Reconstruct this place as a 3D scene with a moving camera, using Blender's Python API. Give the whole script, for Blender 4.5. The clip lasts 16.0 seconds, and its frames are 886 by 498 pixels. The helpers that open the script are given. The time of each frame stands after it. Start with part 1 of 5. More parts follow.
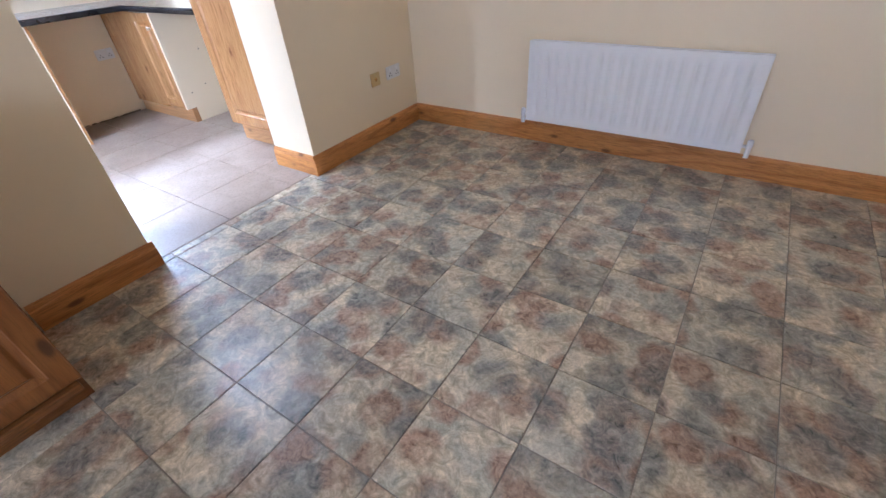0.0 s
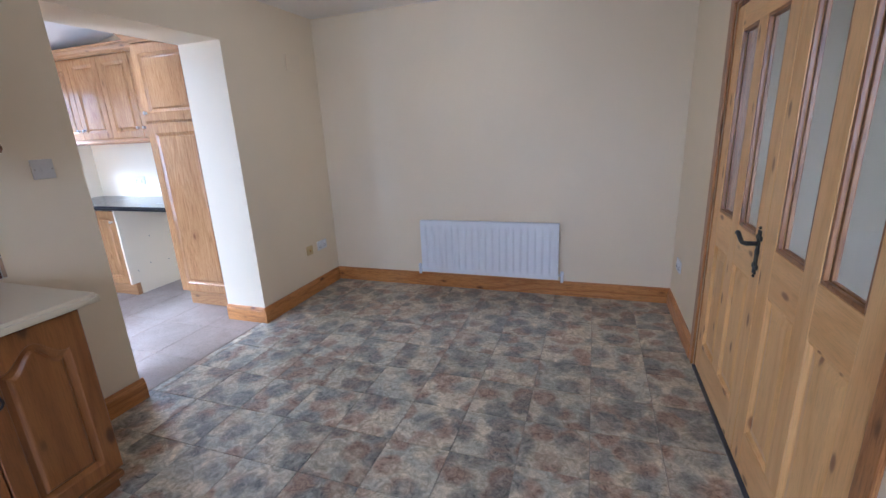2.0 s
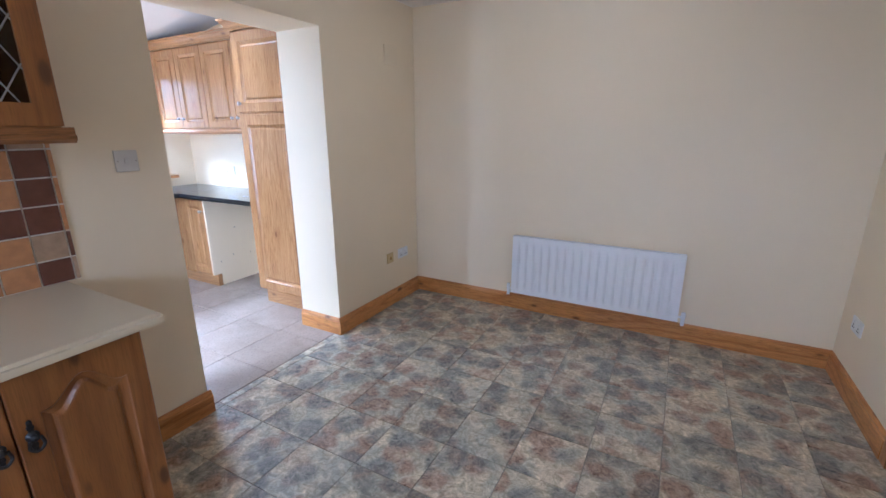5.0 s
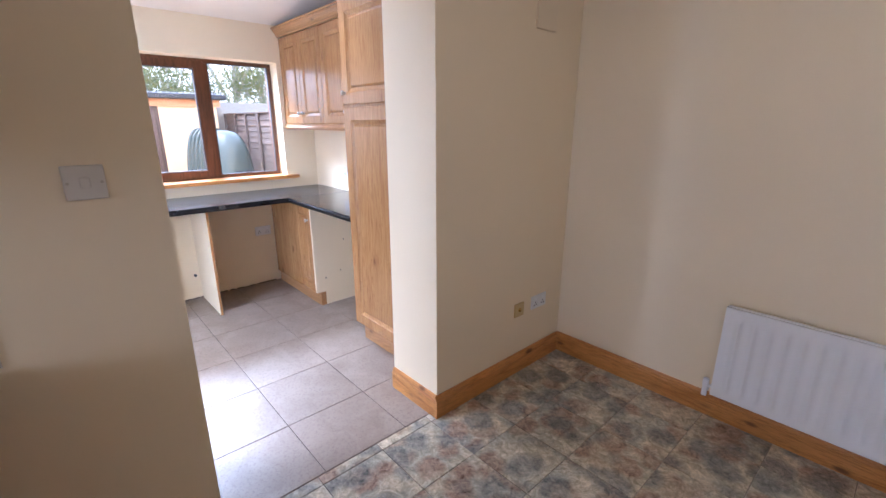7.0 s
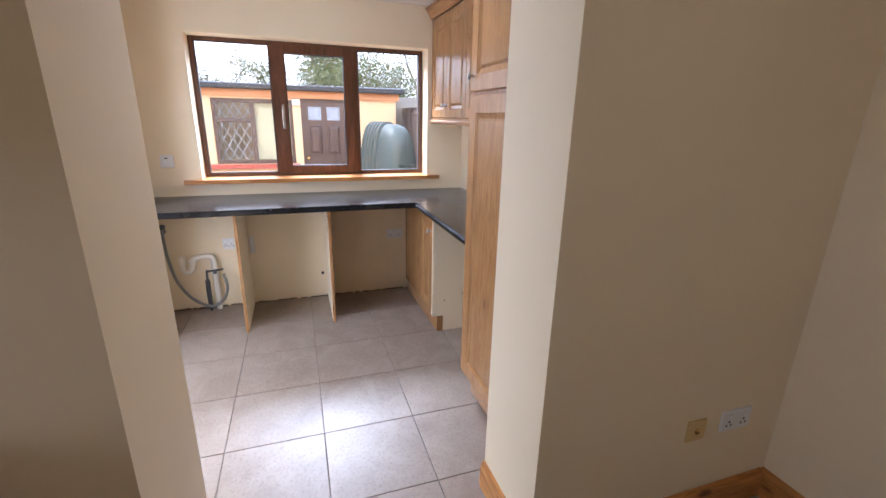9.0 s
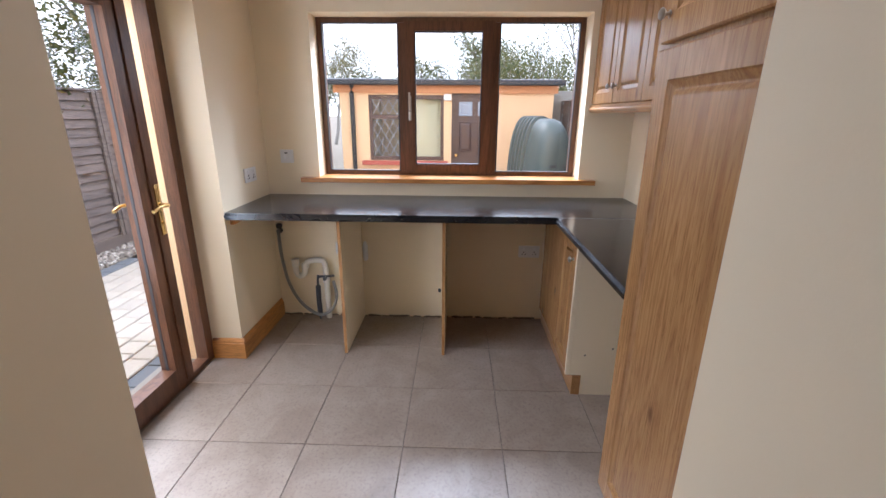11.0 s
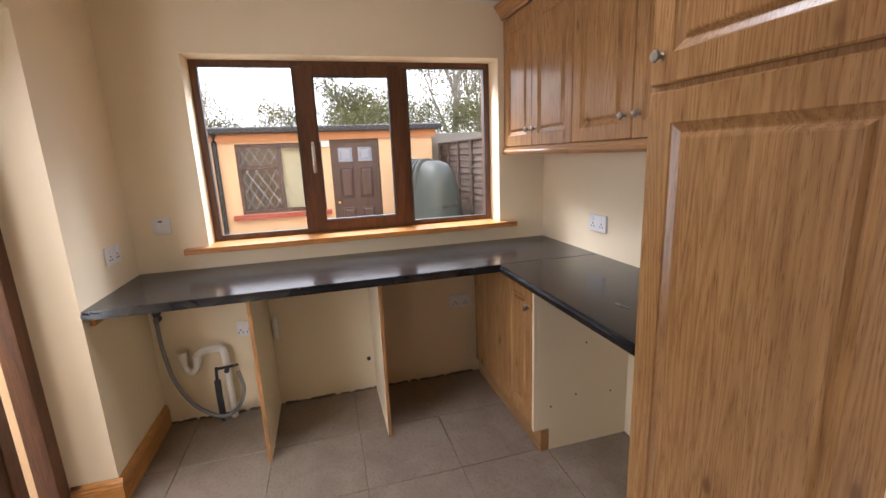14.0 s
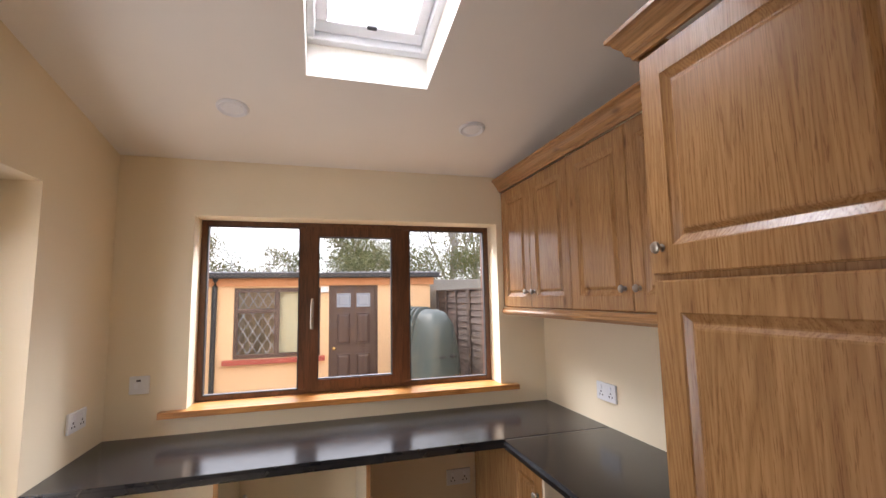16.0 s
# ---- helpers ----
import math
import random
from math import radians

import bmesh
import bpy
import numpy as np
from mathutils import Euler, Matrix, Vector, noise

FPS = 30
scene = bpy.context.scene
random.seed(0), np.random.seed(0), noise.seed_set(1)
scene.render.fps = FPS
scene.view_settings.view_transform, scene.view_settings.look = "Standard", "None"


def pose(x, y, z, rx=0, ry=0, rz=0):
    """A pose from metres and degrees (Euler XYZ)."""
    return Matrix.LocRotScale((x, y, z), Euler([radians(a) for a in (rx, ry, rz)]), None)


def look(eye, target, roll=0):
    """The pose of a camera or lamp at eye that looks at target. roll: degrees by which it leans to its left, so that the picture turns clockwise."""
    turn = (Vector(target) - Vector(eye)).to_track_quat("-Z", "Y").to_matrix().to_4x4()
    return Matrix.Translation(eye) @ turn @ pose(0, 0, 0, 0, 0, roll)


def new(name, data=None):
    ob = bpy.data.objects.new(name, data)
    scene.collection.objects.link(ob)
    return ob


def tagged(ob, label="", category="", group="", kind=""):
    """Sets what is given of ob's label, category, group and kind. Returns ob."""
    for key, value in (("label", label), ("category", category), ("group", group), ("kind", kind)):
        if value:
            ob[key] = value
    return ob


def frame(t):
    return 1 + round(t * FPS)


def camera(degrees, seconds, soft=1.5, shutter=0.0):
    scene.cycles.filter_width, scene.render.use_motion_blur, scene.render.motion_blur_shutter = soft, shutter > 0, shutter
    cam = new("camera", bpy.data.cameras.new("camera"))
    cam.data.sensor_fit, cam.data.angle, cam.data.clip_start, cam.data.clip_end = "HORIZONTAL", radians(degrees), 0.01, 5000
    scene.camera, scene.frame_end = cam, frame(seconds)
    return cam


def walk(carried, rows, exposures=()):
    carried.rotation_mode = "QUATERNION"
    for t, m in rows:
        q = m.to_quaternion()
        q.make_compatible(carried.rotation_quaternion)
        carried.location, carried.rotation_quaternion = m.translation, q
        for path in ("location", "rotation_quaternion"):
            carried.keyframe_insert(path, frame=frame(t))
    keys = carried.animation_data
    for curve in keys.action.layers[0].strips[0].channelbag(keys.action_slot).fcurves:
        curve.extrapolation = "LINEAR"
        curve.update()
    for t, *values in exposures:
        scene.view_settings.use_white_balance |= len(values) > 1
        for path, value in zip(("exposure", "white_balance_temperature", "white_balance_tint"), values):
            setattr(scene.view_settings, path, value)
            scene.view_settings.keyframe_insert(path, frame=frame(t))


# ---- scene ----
cam = camera(91.6, 16.0)
PATH = [
    (0, (-0.004, -0.052, 1.235), (-0.947, 1.246, 0.041), -4.4),
    (0.5, (0.016, -0.13, 1.3), (-0.737, 1.353, 0.19), -5.3),
    (1, (0.106, -0.446, 1.379), (-0.57, 1.243, 0.549), -3.1),
    (1.5, (0.236, -0.727, 1.461), (-0.437, 1.071, 0.901), -2.8),
    (2, (0.326, -1.002, 1.468), (-0.315, 0.814, 0.926), -2.7),
    (2.5, (0.317, -1.209, 1.472), (-0.293, 0.626, 0.962), -2.9),
    (3, (0.287, -1.283, 1.479), (-0.291, 0.568, 0.989), -2.2),
    (3.2, (0.284, -1.254, 1.467), (-0.289, 0.602, 0.989), -2.1),
    (5.5, (-0.178, -0.419, 1.505), (-1.261, 1.17, 0.954), -0.0),
    (6, (-0.317, -0.148, 1.513), (-1.559, 1.32, 0.963), -0.2),
    (6.5, (-0.445, 0.075, 1.502), (-1.808, 1.43, 0.949), -0.2),
    (7, (-0.649, 0.279, 1.517), (-2.074, 1.563, 0.954), 0.0),
    (7.5, (-0.797, 0.414, 1.524), (-2.289, 1.617, 0.955), -0.1),
    (8, (-0.914, 0.591, 1.51), (-2.581, 1.533, 0.932), -0.0),
    (8.2, (-0.95, 0.673, 1.517), (-2.679, 1.493, 0.937), 0.5),
    (10.3, (-1.651, 1.089, 1.462), (-3.528, 1.447, 0.87), -0.6),
    (10.5, (-1.715, 1.107, 1.456), (-3.612, 1.332, 0.864), -1.0),
    (11, (-1.886, 1.173, 1.441), (-3.794, 1.114, 0.845), 0.4),
    (11.5, (-1.984, 1.186, 1.441), (-3.869, 0.931, 0.824), -0.6),
    (12, (-2.09, 1.119, 1.434), (-3.964, 0.795, 0.815), -1.2),
    (12.5, (-2.2, 1.073, 1.424), (-4.07, 0.735, 0.801), -2.0),
    (13, (-2.261, 1.039, 1.428), (-4.153, 0.937, 0.788), -1.8),
    (13.5, (-2.239, 0.944, 1.453), (-4.101, 1.301, 0.815), -4.4),
    (14, (-2.19, 0.88, 1.478), (-4.076, 1.39, 1.049), -2.4),
    (14.5, (-2.19, 0.881, 1.539), (-4.109, 1.437, 1.45), -1.5),
    (15, (-2.212, 0.883, 1.566), (-4.128, 1.448, 1.656), -1.2),
    (15.5, (-2.237, 0.882, 1.576), (-4.151, 1.439, 1.739), -1.0),
    (16, (-2.252, 0.883, 1.58), (-4.161, 1.436, 1.797), -1.1),
]
walk(cam, [(t, look(eye, target, roll)) for t, eye, target, roll in PATH],
     [(0, 2.15, 4850, 16), (1, 2.05, 5050, 20), (1.5, 1.95, 4600, 13), (2, 1.85, 4450, 15), (3.2, 1.85, 4350, 13), (5.5, 1.95, 4550, 15), (6.4, 1.8, 4400, 17), (7.0, 1.65, 5050, 21),
      (7.5, 1.45, 5450, 25), (8.2, 1.2, 5500, 22), (10.3, 1.0, 5300, 17), (11.5, 0.4, 5950, 18), (13.5, 0.5, 6350, 20), (16, 0.45, 6400, 20)])

# ---- world and light ----
world = bpy.data.worlds.new("world")
scene.world = world
world.use_nodes = True
wn = world.node_tree
sky = wn.nodes.new("ShaderNodeTexSky")
sky.sky_type = "NISHITA"
sky.sun_disc = False
sky.sun_elevation, sky.sun_rotation = radians(38), radians(200)
sky.air_density, sky.dust_density, sky.ozone_density = 1.0, 5.0, 1.0
# an overcast veil: the sky's colour is mixed towards a white cloud layer
veil = wn.nodes.new("ShaderNodeMixRGB")
veil.inputs[0].default_value = 0.8
veil.inputs[2].default_value = (11.5, 11.6, 12.0, 1)
wn.links.new(sky.outputs[0], veil.inputs[1])
wn.links.new(veil.outputs[0], wn.nodes["Background"].inputs[0])
wn.nodes["Background"].inputs[1].default_value = 0.2


def lamp(name, kind, energy, m, colour=(1, 1, 1), size=(1, 1), angle=0.0):
    data = bpy.data.lights.new(name, kind)
    data.energy, data.color = energy, colour
    if kind == "AREA":
        data.shape, data.size, data.size_y = "RECTANGLE", size[0], size[1]
    elif kind == "SUN":
        data.angle = angle
    else:
        data.shadow_soft_size = size[0]
    ob = new(name, data)
    ob.matrix_world = m
    return ob


lamp("sun", "SUN", 1.0, look((-8, -6, 9), (-2, 2, 0)), (1, 0.96, 0.9), angle=radians(20))
# area lamp added above the roof window, in place of the sky's light there
lamp("roof_window_daylight", "AREA", 16, look((-3.7, 1.08, 2.95), (-3.75, 1.08, 0)), (0.9, 0.95, 1.0), (0.55, 0.48))
# lamps added outside, out of view, to boost light from kitchen window and garden door
lamp("kitchen_window_daylight", "AREA", 200, look((-6.2, 1.11, 3.05), (-3.3, 1.11, 0.7)), (0.88, 0.94, 1.0), (1.3, 0.7))
lamp("garden_door_daylight", "AREA", 50, look((-3.5, -1.05, 2.6), (-3.3, 1.3, 0.5)), (0.88, 0.94, 1.0), (1.3, 0.7))
lamp("garden_door_skylight", "AREA", 16, look((-3.04, -0.6, 1.25), (-3.2, 1.6, 1.1)), (0.86, 0.93, 1.0), (0.5, 1.45))
# fill lamp added behind the dining room, in an assumed, unseen window
lamp("rear_window_daylight", "AREA", 7.5, look((-0.5, -3.38, 1.75), (-0.4, 0.4, 0.0)), (1.0, 0.97, 0.92), (1.5, 1.0))

# ---- materials ----


class Nodes:
    def __init__(self, name):
        self.mat = bpy.data.materials.new(name)
        self.mat.use_nodes = True
        self.t = self.mat.node_tree
        self.bsdf = self.t.nodes["Principled BSDF"]

    def add(self, kind, **values):
        n = self.t.nodes.new("ShaderNode" + kind)
        for k, v in values.items():
            k = k.replace("_", " ")
            n.inputs[k].default_value = v
        return n

    def link(self, a, b):
        self.t.links.new(a, b)

    def coords(self, scale=(1, 1, 1), rnd=0.0):
        tc = self.add("TexCoord")
        out = tc.outputs["Object"]
        if rnd:
            info = self.add("ObjectInfo")
            mul = self.t.nodes.new("ShaderNodeVectorMath")
            mul.operation = "MULTIPLY"
            mul.inputs[1].default_value = (rnd, rnd * 0.73, rnd * 1.31)
            comb = self.add("CombineXYZ")
            for i in range(3):
                self.link(info.outputs["Random"], comb.inputs[i])
            self.link(comb.outputs[0], mul.inputs[0])
            plus = self.t.nodes.new("ShaderNodeVectorMath")
            plus.operation = "ADD"
            self.link(out, plus.inputs[0])
            self.link(mul.outputs[0], plus.inputs[1])
            out = plus.outputs[0]
        mp = self.add("Mapping")
        mp.inputs["Scale"].default_value = scale
        self.link(out, mp.inputs["Vector"])
        return mp.outputs[0]

    def noise(self, vec, scale, detail=4.0, rough=0.55, dist=0.0):
        n = self.add("TexNoise", Scale=scale, Detail=detail, Roughness=rough, Distortion=dist)
        self.link(vec, n.inputs["Vector"])
        return n.outputs["Fac"]

    def ramp(self, fac, stops):
        n = self.t.nodes.new("ShaderNodeValToRGB")
        e = n.color_ramp.elements
        while len(e) < len(stops):
            e.new(0.5)
        for el, (p, c) in zip(e, stops):
            el.position = p
            el.color = (*c, 1) if len(c) == 3 else c
        self.link(fac, n.inputs[0])
        return n.outputs[0]

    def mix(self, fac, a, b, mode="MIX"):
        n = self.t.nodes.new("ShaderNodeMixRGB")
        n.blend_type = mode
        for sock, v in zip(n.inputs, (fac, a, b)):
            if isinstance(v, (int, float)):
                sock.default_value = v
            elif isinstance(v, tuple):
                sock.default_value = (*v, 1)
            else:
                self.link(v, sock)
        return n.outputs[0]

    def out(self, colour=None, rough=0.5, metal=0.0, bump=None, depth=0.002, strength=0.4):
        b = self.bsdf
        if isinstance(colour, tuple):
            b.inputs["Base Color"].default_value = (*colour, 1)
        elif colour is not None:
            self.link(colour, b.inputs["Base Color"])
        if isinstance(rough, (int, float)):
            b.inputs["Roughness"].default_value = rough
        else:
            self.link(rough, b.inputs["Roughness"])
        b.inputs["Metallic"].default_value = metal
        if bump is not None:
            n = self.add("Bump", Strength=strength, Distance=depth)
            self.link(bump, n.inputs["Height"])
            self.link(n.outputs[0], b.inputs["Normal"])
        return self.mat


def grey(v):
    return (v, v, v)


def paint(name, c, rough=0.6, var=0.06, depth=0.001):
    m = Nodes(name)
    v = m.coords()
    big = m.noise(v, 1.3, 3)
    fine = m.noise(v, 140, 3)
    col = m.mix(big, tuple(x * (1 - var) for x in c), tuple(min(1, x * (1 + var)) for x in c))
    return m.out(col, rough, bump=fine, depth=depth, strength=0.25)


def wood(name, light, dark, axis="z", rough=0.38, knots=True, coarse=1.0, knot=(0.09, 0.03, 0.012), kscale=1.0, lines=9.0, streaks=1.0):
    """Grain that runs along an axis: contour figure, fine pores and a few knots."""
    m = Nodes(name)
    along = {"x": 0, "y": 1, "z": 2}[axis]

    def stretch(across, length):
        return tuple(length if i == along else across for i in range(3))

    broad = m.noise(m.coords(stretch(4.5, 0.55), rnd=9.0), 1.0 * coarse, 2.5, 0.45, 0.25)
    times = m.t.nodes.new("ShaderNodeMath")
    times.operation = "MULTIPLY"
    times.inputs[1].default_value = lines
    m.link(broad, times.inputs[0])
    saw = m.t.nodes.new("ShaderNodeMath")
    saw.operation = "PINGPONG"
    saw.inputs[1].default_value = 0.5
    m.link(times.outputs[0], saw.inputs[0])
    fine = m.noise(m.coords(stretch(7, 0.35), rnd=9.0), 16 * coarse, 4, 0.65)
    streak = m.noise(m.coords(stretch(7, 0.3), rnd=9.0), 45 * coarse, 3, 0.6)
    mid = tuple(0.5 * a + 0.5 * b for a, b in zip(light, dark))
    col = m.ramp(saw.outputs[0], [(0.0, dark), (0.14, mid), (0.3, light), (0.5, light)])
    col = m.mix(m.ramp(broad, [(0.3, grey(0.5)), (0.7, grey(0))]), col, mid)
    col = m.mix(m.ramp(fine, [(0.35, grey(0.7 * streaks)), (0.55, grey(0))]), col, m.mix(1.0, col, grey(0.75), "MULTIPLY"))
    col = m.mix(m.ramp(streak, [(0.4, grey(0.85 * streaks)), (0.49, grey(0))]), col, m.mix(1.0, col, grey(0.6), "MULTIPLY"))
    if knots:
        vor = m.add("TexVoronoi", Scale=1.0)
        m.link(m.coords(stretch(5.5 * kscale, 2.2 * kscale), rnd=5.0), vor.inputs["Vector"])
        spot = m.ramp(vor.outputs["Distance"], [(0.0, grey(1)), (0.11, grey(0.85)), (0.155, grey(0.4)), (0.18, grey(0.12)), (0.25, grey(0))])
        col = m.mix(spot, col, knot)
    return m.out(col, rough, bump=fine, depth=0.0006, strength=0.2)


def oak(name, light, dark, axis="z", rough=0.3):
    """Oak-print foil: faint cathedral figure, fine fibres, short dark pores and a rare small knot."""
    m = Nodes(name)
    along = {"x": 0, "y": 1, "z": 2}[axis]

    def stretch(across, length):
        return tuple(length if i == along else across for i in range(3))

    broad = m.noise(m.coords(stretch(5.2, 0.26), rnd=9.0), 1.2, 2.5, 0.45, 0.15)
    times = m.t.nodes.new("ShaderNodeMath")
    times.operation = "MULTIPLY"
    times.inputs[1].default_value = 38.0
    m.link(broad, times.inputs[0])
    saw = m.t.nodes.new("ShaderNodeMath")
    saw.operation = "PINGPONG"
    saw.inputs[1].default_value = 0.5
    m.link(times.outputs[0], saw.inputs[0])
    tone = m.noise(m.coords(stretch(6, 0.5), rnd=9.0), 2.2, 3)
    fibre = m.noise(m.coords(stretch(1, 0.035), rnd=9.0), 130, 4, 0.7)
    pores = m.noise(m.coords(stretch(1, 0.05), rnd=9.0), 330, 2, 0.6, 0.3)
    mid = tuple(0.55 * a + 0.45 * b for a, b in zip(light, dark))
    col = m.ramp(tone, [(0.3, mid), (0.65, light)])
    figure = m.ramp(saw.outputs[0], [(0.0, grey(0.6)), (0.16, grey(0.3)), (0.38, grey(0))])
    col = m.mix(figure, col, dark)
    col = m.mix(m.ramp(fibre, [(0.36, grey(0.45)), (0.56, grey(0))]), col, m.mix(1.0, col, (0.66, 0.6, 0.55), "MULTIPLY"))
    col = m.mix(m.ramp(pores, [(0.56, grey(0)), (0.66, grey(0.6))]), col, m.mix(1.0, col, (0.5, 0.42, 0.36), "MULTIPLY"))
    vor = m.add("TexVoronoi", Scale=1.0)
    m.link(m.coords(stretch(6.5, 3.0), rnd=5.0), vor.inputs["Vector"])
    col = m.mix(m.ramp(vor.outputs["Distance"], [(0.0, grey(0.95)), (0.05, grey(0.7)), (0.09, grey(0.25)), (0.15, grey(0))]), col, (0.13, 0.055, 0.02))
    return m.out(col, rough, bump=fibre, depth=0.0004, strength=0.2)


WALL = paint("cream_wall_paint", (0.82, 0.705, 0.505), 0.6)
CEIL = paint("white_ceiling_paint", (0.85, 0.81, 0.74), 0.75)
WHITE = paint("white_gloss_paint", (0.83, 0.84, 0.86), 0.3, 0.02)
PLASTIC = paint("white_plastic", (0.78, 0.78, 0.78), 0.3, 0.02)
# greyer and darker than the white plastic
GREY_BEIGE = paint("grey_beige_plastic", (0.6, 0.57, 0.52), 0.35, 0.04)
IVORY = paint("ivory_plastic", (0.62, 0.46, 0.2), 0.35, 0.05)
CREAM_BOARD = paint("cream_chipboard_facing", (0.8, 0.69, 0.5), 0.45, 0.04)
ORANGE = paint("orange_render", (0.8, 0.54, 0.31), 0.85, 0.1, 0.004)
RED = paint("red_sill_paint", (0.42, 0.09, 0.06), 0.6, 0.1)
PINE_X = wood("pine_along_x", (0.6, 0.275, 0.072), (0.4, 0.155, 0.034), "x", 0.36, True, 1.0, (0.1, 0.035, 0.014), 2.0)
PINE_Y = wood("pine_along_y", (0.6, 0.275, 0.072), (0.4, 0.155, 0.034), "y", 0.36, True, 1.0, (0.1, 0.035, 0.014), 2.0)
PINE_Z = wood("pine_upright", (0.84, 0.52, 0.2), (0.74, 0.415, 0.14), "z", 0.36, True, 1.0, (0.27, 0.1, 0.03), 2.3, 6.0, 0.35)
PINE_RAIL = wood("pine_rail_along_y", (0.84, 0.52, 0.2), (0.74, 0.415, 0.14), "y", 0.36, True, 1.0, (0.27, 0.1, 0.03), 2.3, 6.0, 0.35)
BEAD = wood("stained_pine_bead", (0.4, 0.18, 0.055), (0.28, 0.11, 0.032), "z", 0.35)
ARCH = wood("stained_pine_trim", (0.5, 0.235, 0.07), (0.36, 0.15, 0.042), "z", 0.35, True, 1.0, (0.1, 0.035, 0.014), 2.0)
OAK_Z = oak("oak_foil_upright", (0.47, 0.255, 0.1), (0.27, 0.13, 0.045), "z", 0.27)
OAK_X = oak("oak_foil_along_x", (0.48, 0.26, 0.103), (0.28, 0.135, 0.048), "x", 0.29)
OLDPINE_Z = wood("waxed_pine_upright", (0.3, 0.122, 0.03), (0.215, 0.08, 0.02), "z", 0.33, True, 1.0, (0.08, 0.03, 0.012), 1.8, 9.0, 0.45)
OLDPINE_Y = wood("waxed_pine_along_y", (0.29, 0.125, 0.035), (0.2, 0.077, 0.021), "y", 0.35)
BROWN = wood("rosewood_upvc", (0.165, 0.07, 0.034), (0.1, 0.042, 0.021), "z", 0.32, False, 1.2)
BROWN_H = wood("rosewood_upvc_level", (0.165, 0.07, 0.034), (0.1, 0.042, 0.021), "y", 0.32, False, 1.2)
FENCE = wood("weathered_fence_wood", (0.18, 0.142, 0.125), (0.105, 0.085, 0.076), "x", 0.85, True, 1.0, (0.05, 0.03, 0.02))
# opaque blue-grey: sky reflection painted into the shed door's top panes
PANE_SHEEN = paint("pane_reflection", (0.34, 0.37, 0.42), 0.15, 0.2)
DARKDOOR = paint("brown_painted_door", (0.1, 0.062, 0.05), 0.4, 0.1)
BLACK = paint("black_iron", (0.015, 0.014, 0.014), 0.45, 0.2)
GUTTER = paint("black_gutter_plastic", (0.03, 0.03, 0.032), 0.45, 0.1)
GREY_PIPE = paint("grey_hose", (0.22, 0.22, 0.21), 0.5, 0.1)
WASTE = paint("dusty_white_pipe", (0.76, 0.73, 0.66), 0.5, 0.1)
RUBBER = paint("dark_lead", (0.05, 0.05, 0.055), 0.5, 0.1)
TANK = paint("green_plastic_tank", (0.07, 0.09, 0.085), 0.4, 0.12)
CREAM_TOP = paint("cream_laminate_worktop", (0.71, 0.62, 0.45), 0.28, 0.04)
BLOCK = paint("concrete_block", (0.25, 0.23, 0.2), 0.9, 0.15, 0.004)
HALL = paint("pale_grey_hall_paint", (0.5, 0.51, 0.54), 0.6)


def metal(name, c, rough):
    m = Nodes(name)
    return m.out(m.mix(m.noise(m.coords(), 60), tuple(x * 0.85 for x in c), c), rough, 1.0)


BRASS = metal("polished_brass", (0.83, 0.6, 0.25), 0.22)
PEWTER = metal("pewter", (0.5, 0.46, 0.4), 0.3)
STEEL = metal("steel", (0.6, 0.6, 0.6), 0.3)


def slate_top():
    m = Nodes("black_slate_worktop")
    v = m.coords()
    a = m.noise(v, 9, 6, 0.65, 0.6)
    b = m.noise(v, 90, 4)
    col = m.ramp(a, [(0.3, (0.010, 0.009, 0.010)), (0.7, (0.022, 0.021, 0.021))])
    scuff = m.noise(m.coords((3, 14, 1)), 9, 3, 0.75, 1.5)
    col = m.mix(m.ramp(scuff, [(0.68, grey(0)), (0.76, grey(0.3))]), col, (0.12, 0.11, 0.1))
    rough = m.ramp(a, [(0.3, grey(0.15)), (0.7, grey(0.2))])
    return m.out(col, rough, bump=b, depth=0.0005, strength=0.2)


SLATE = slate_top()


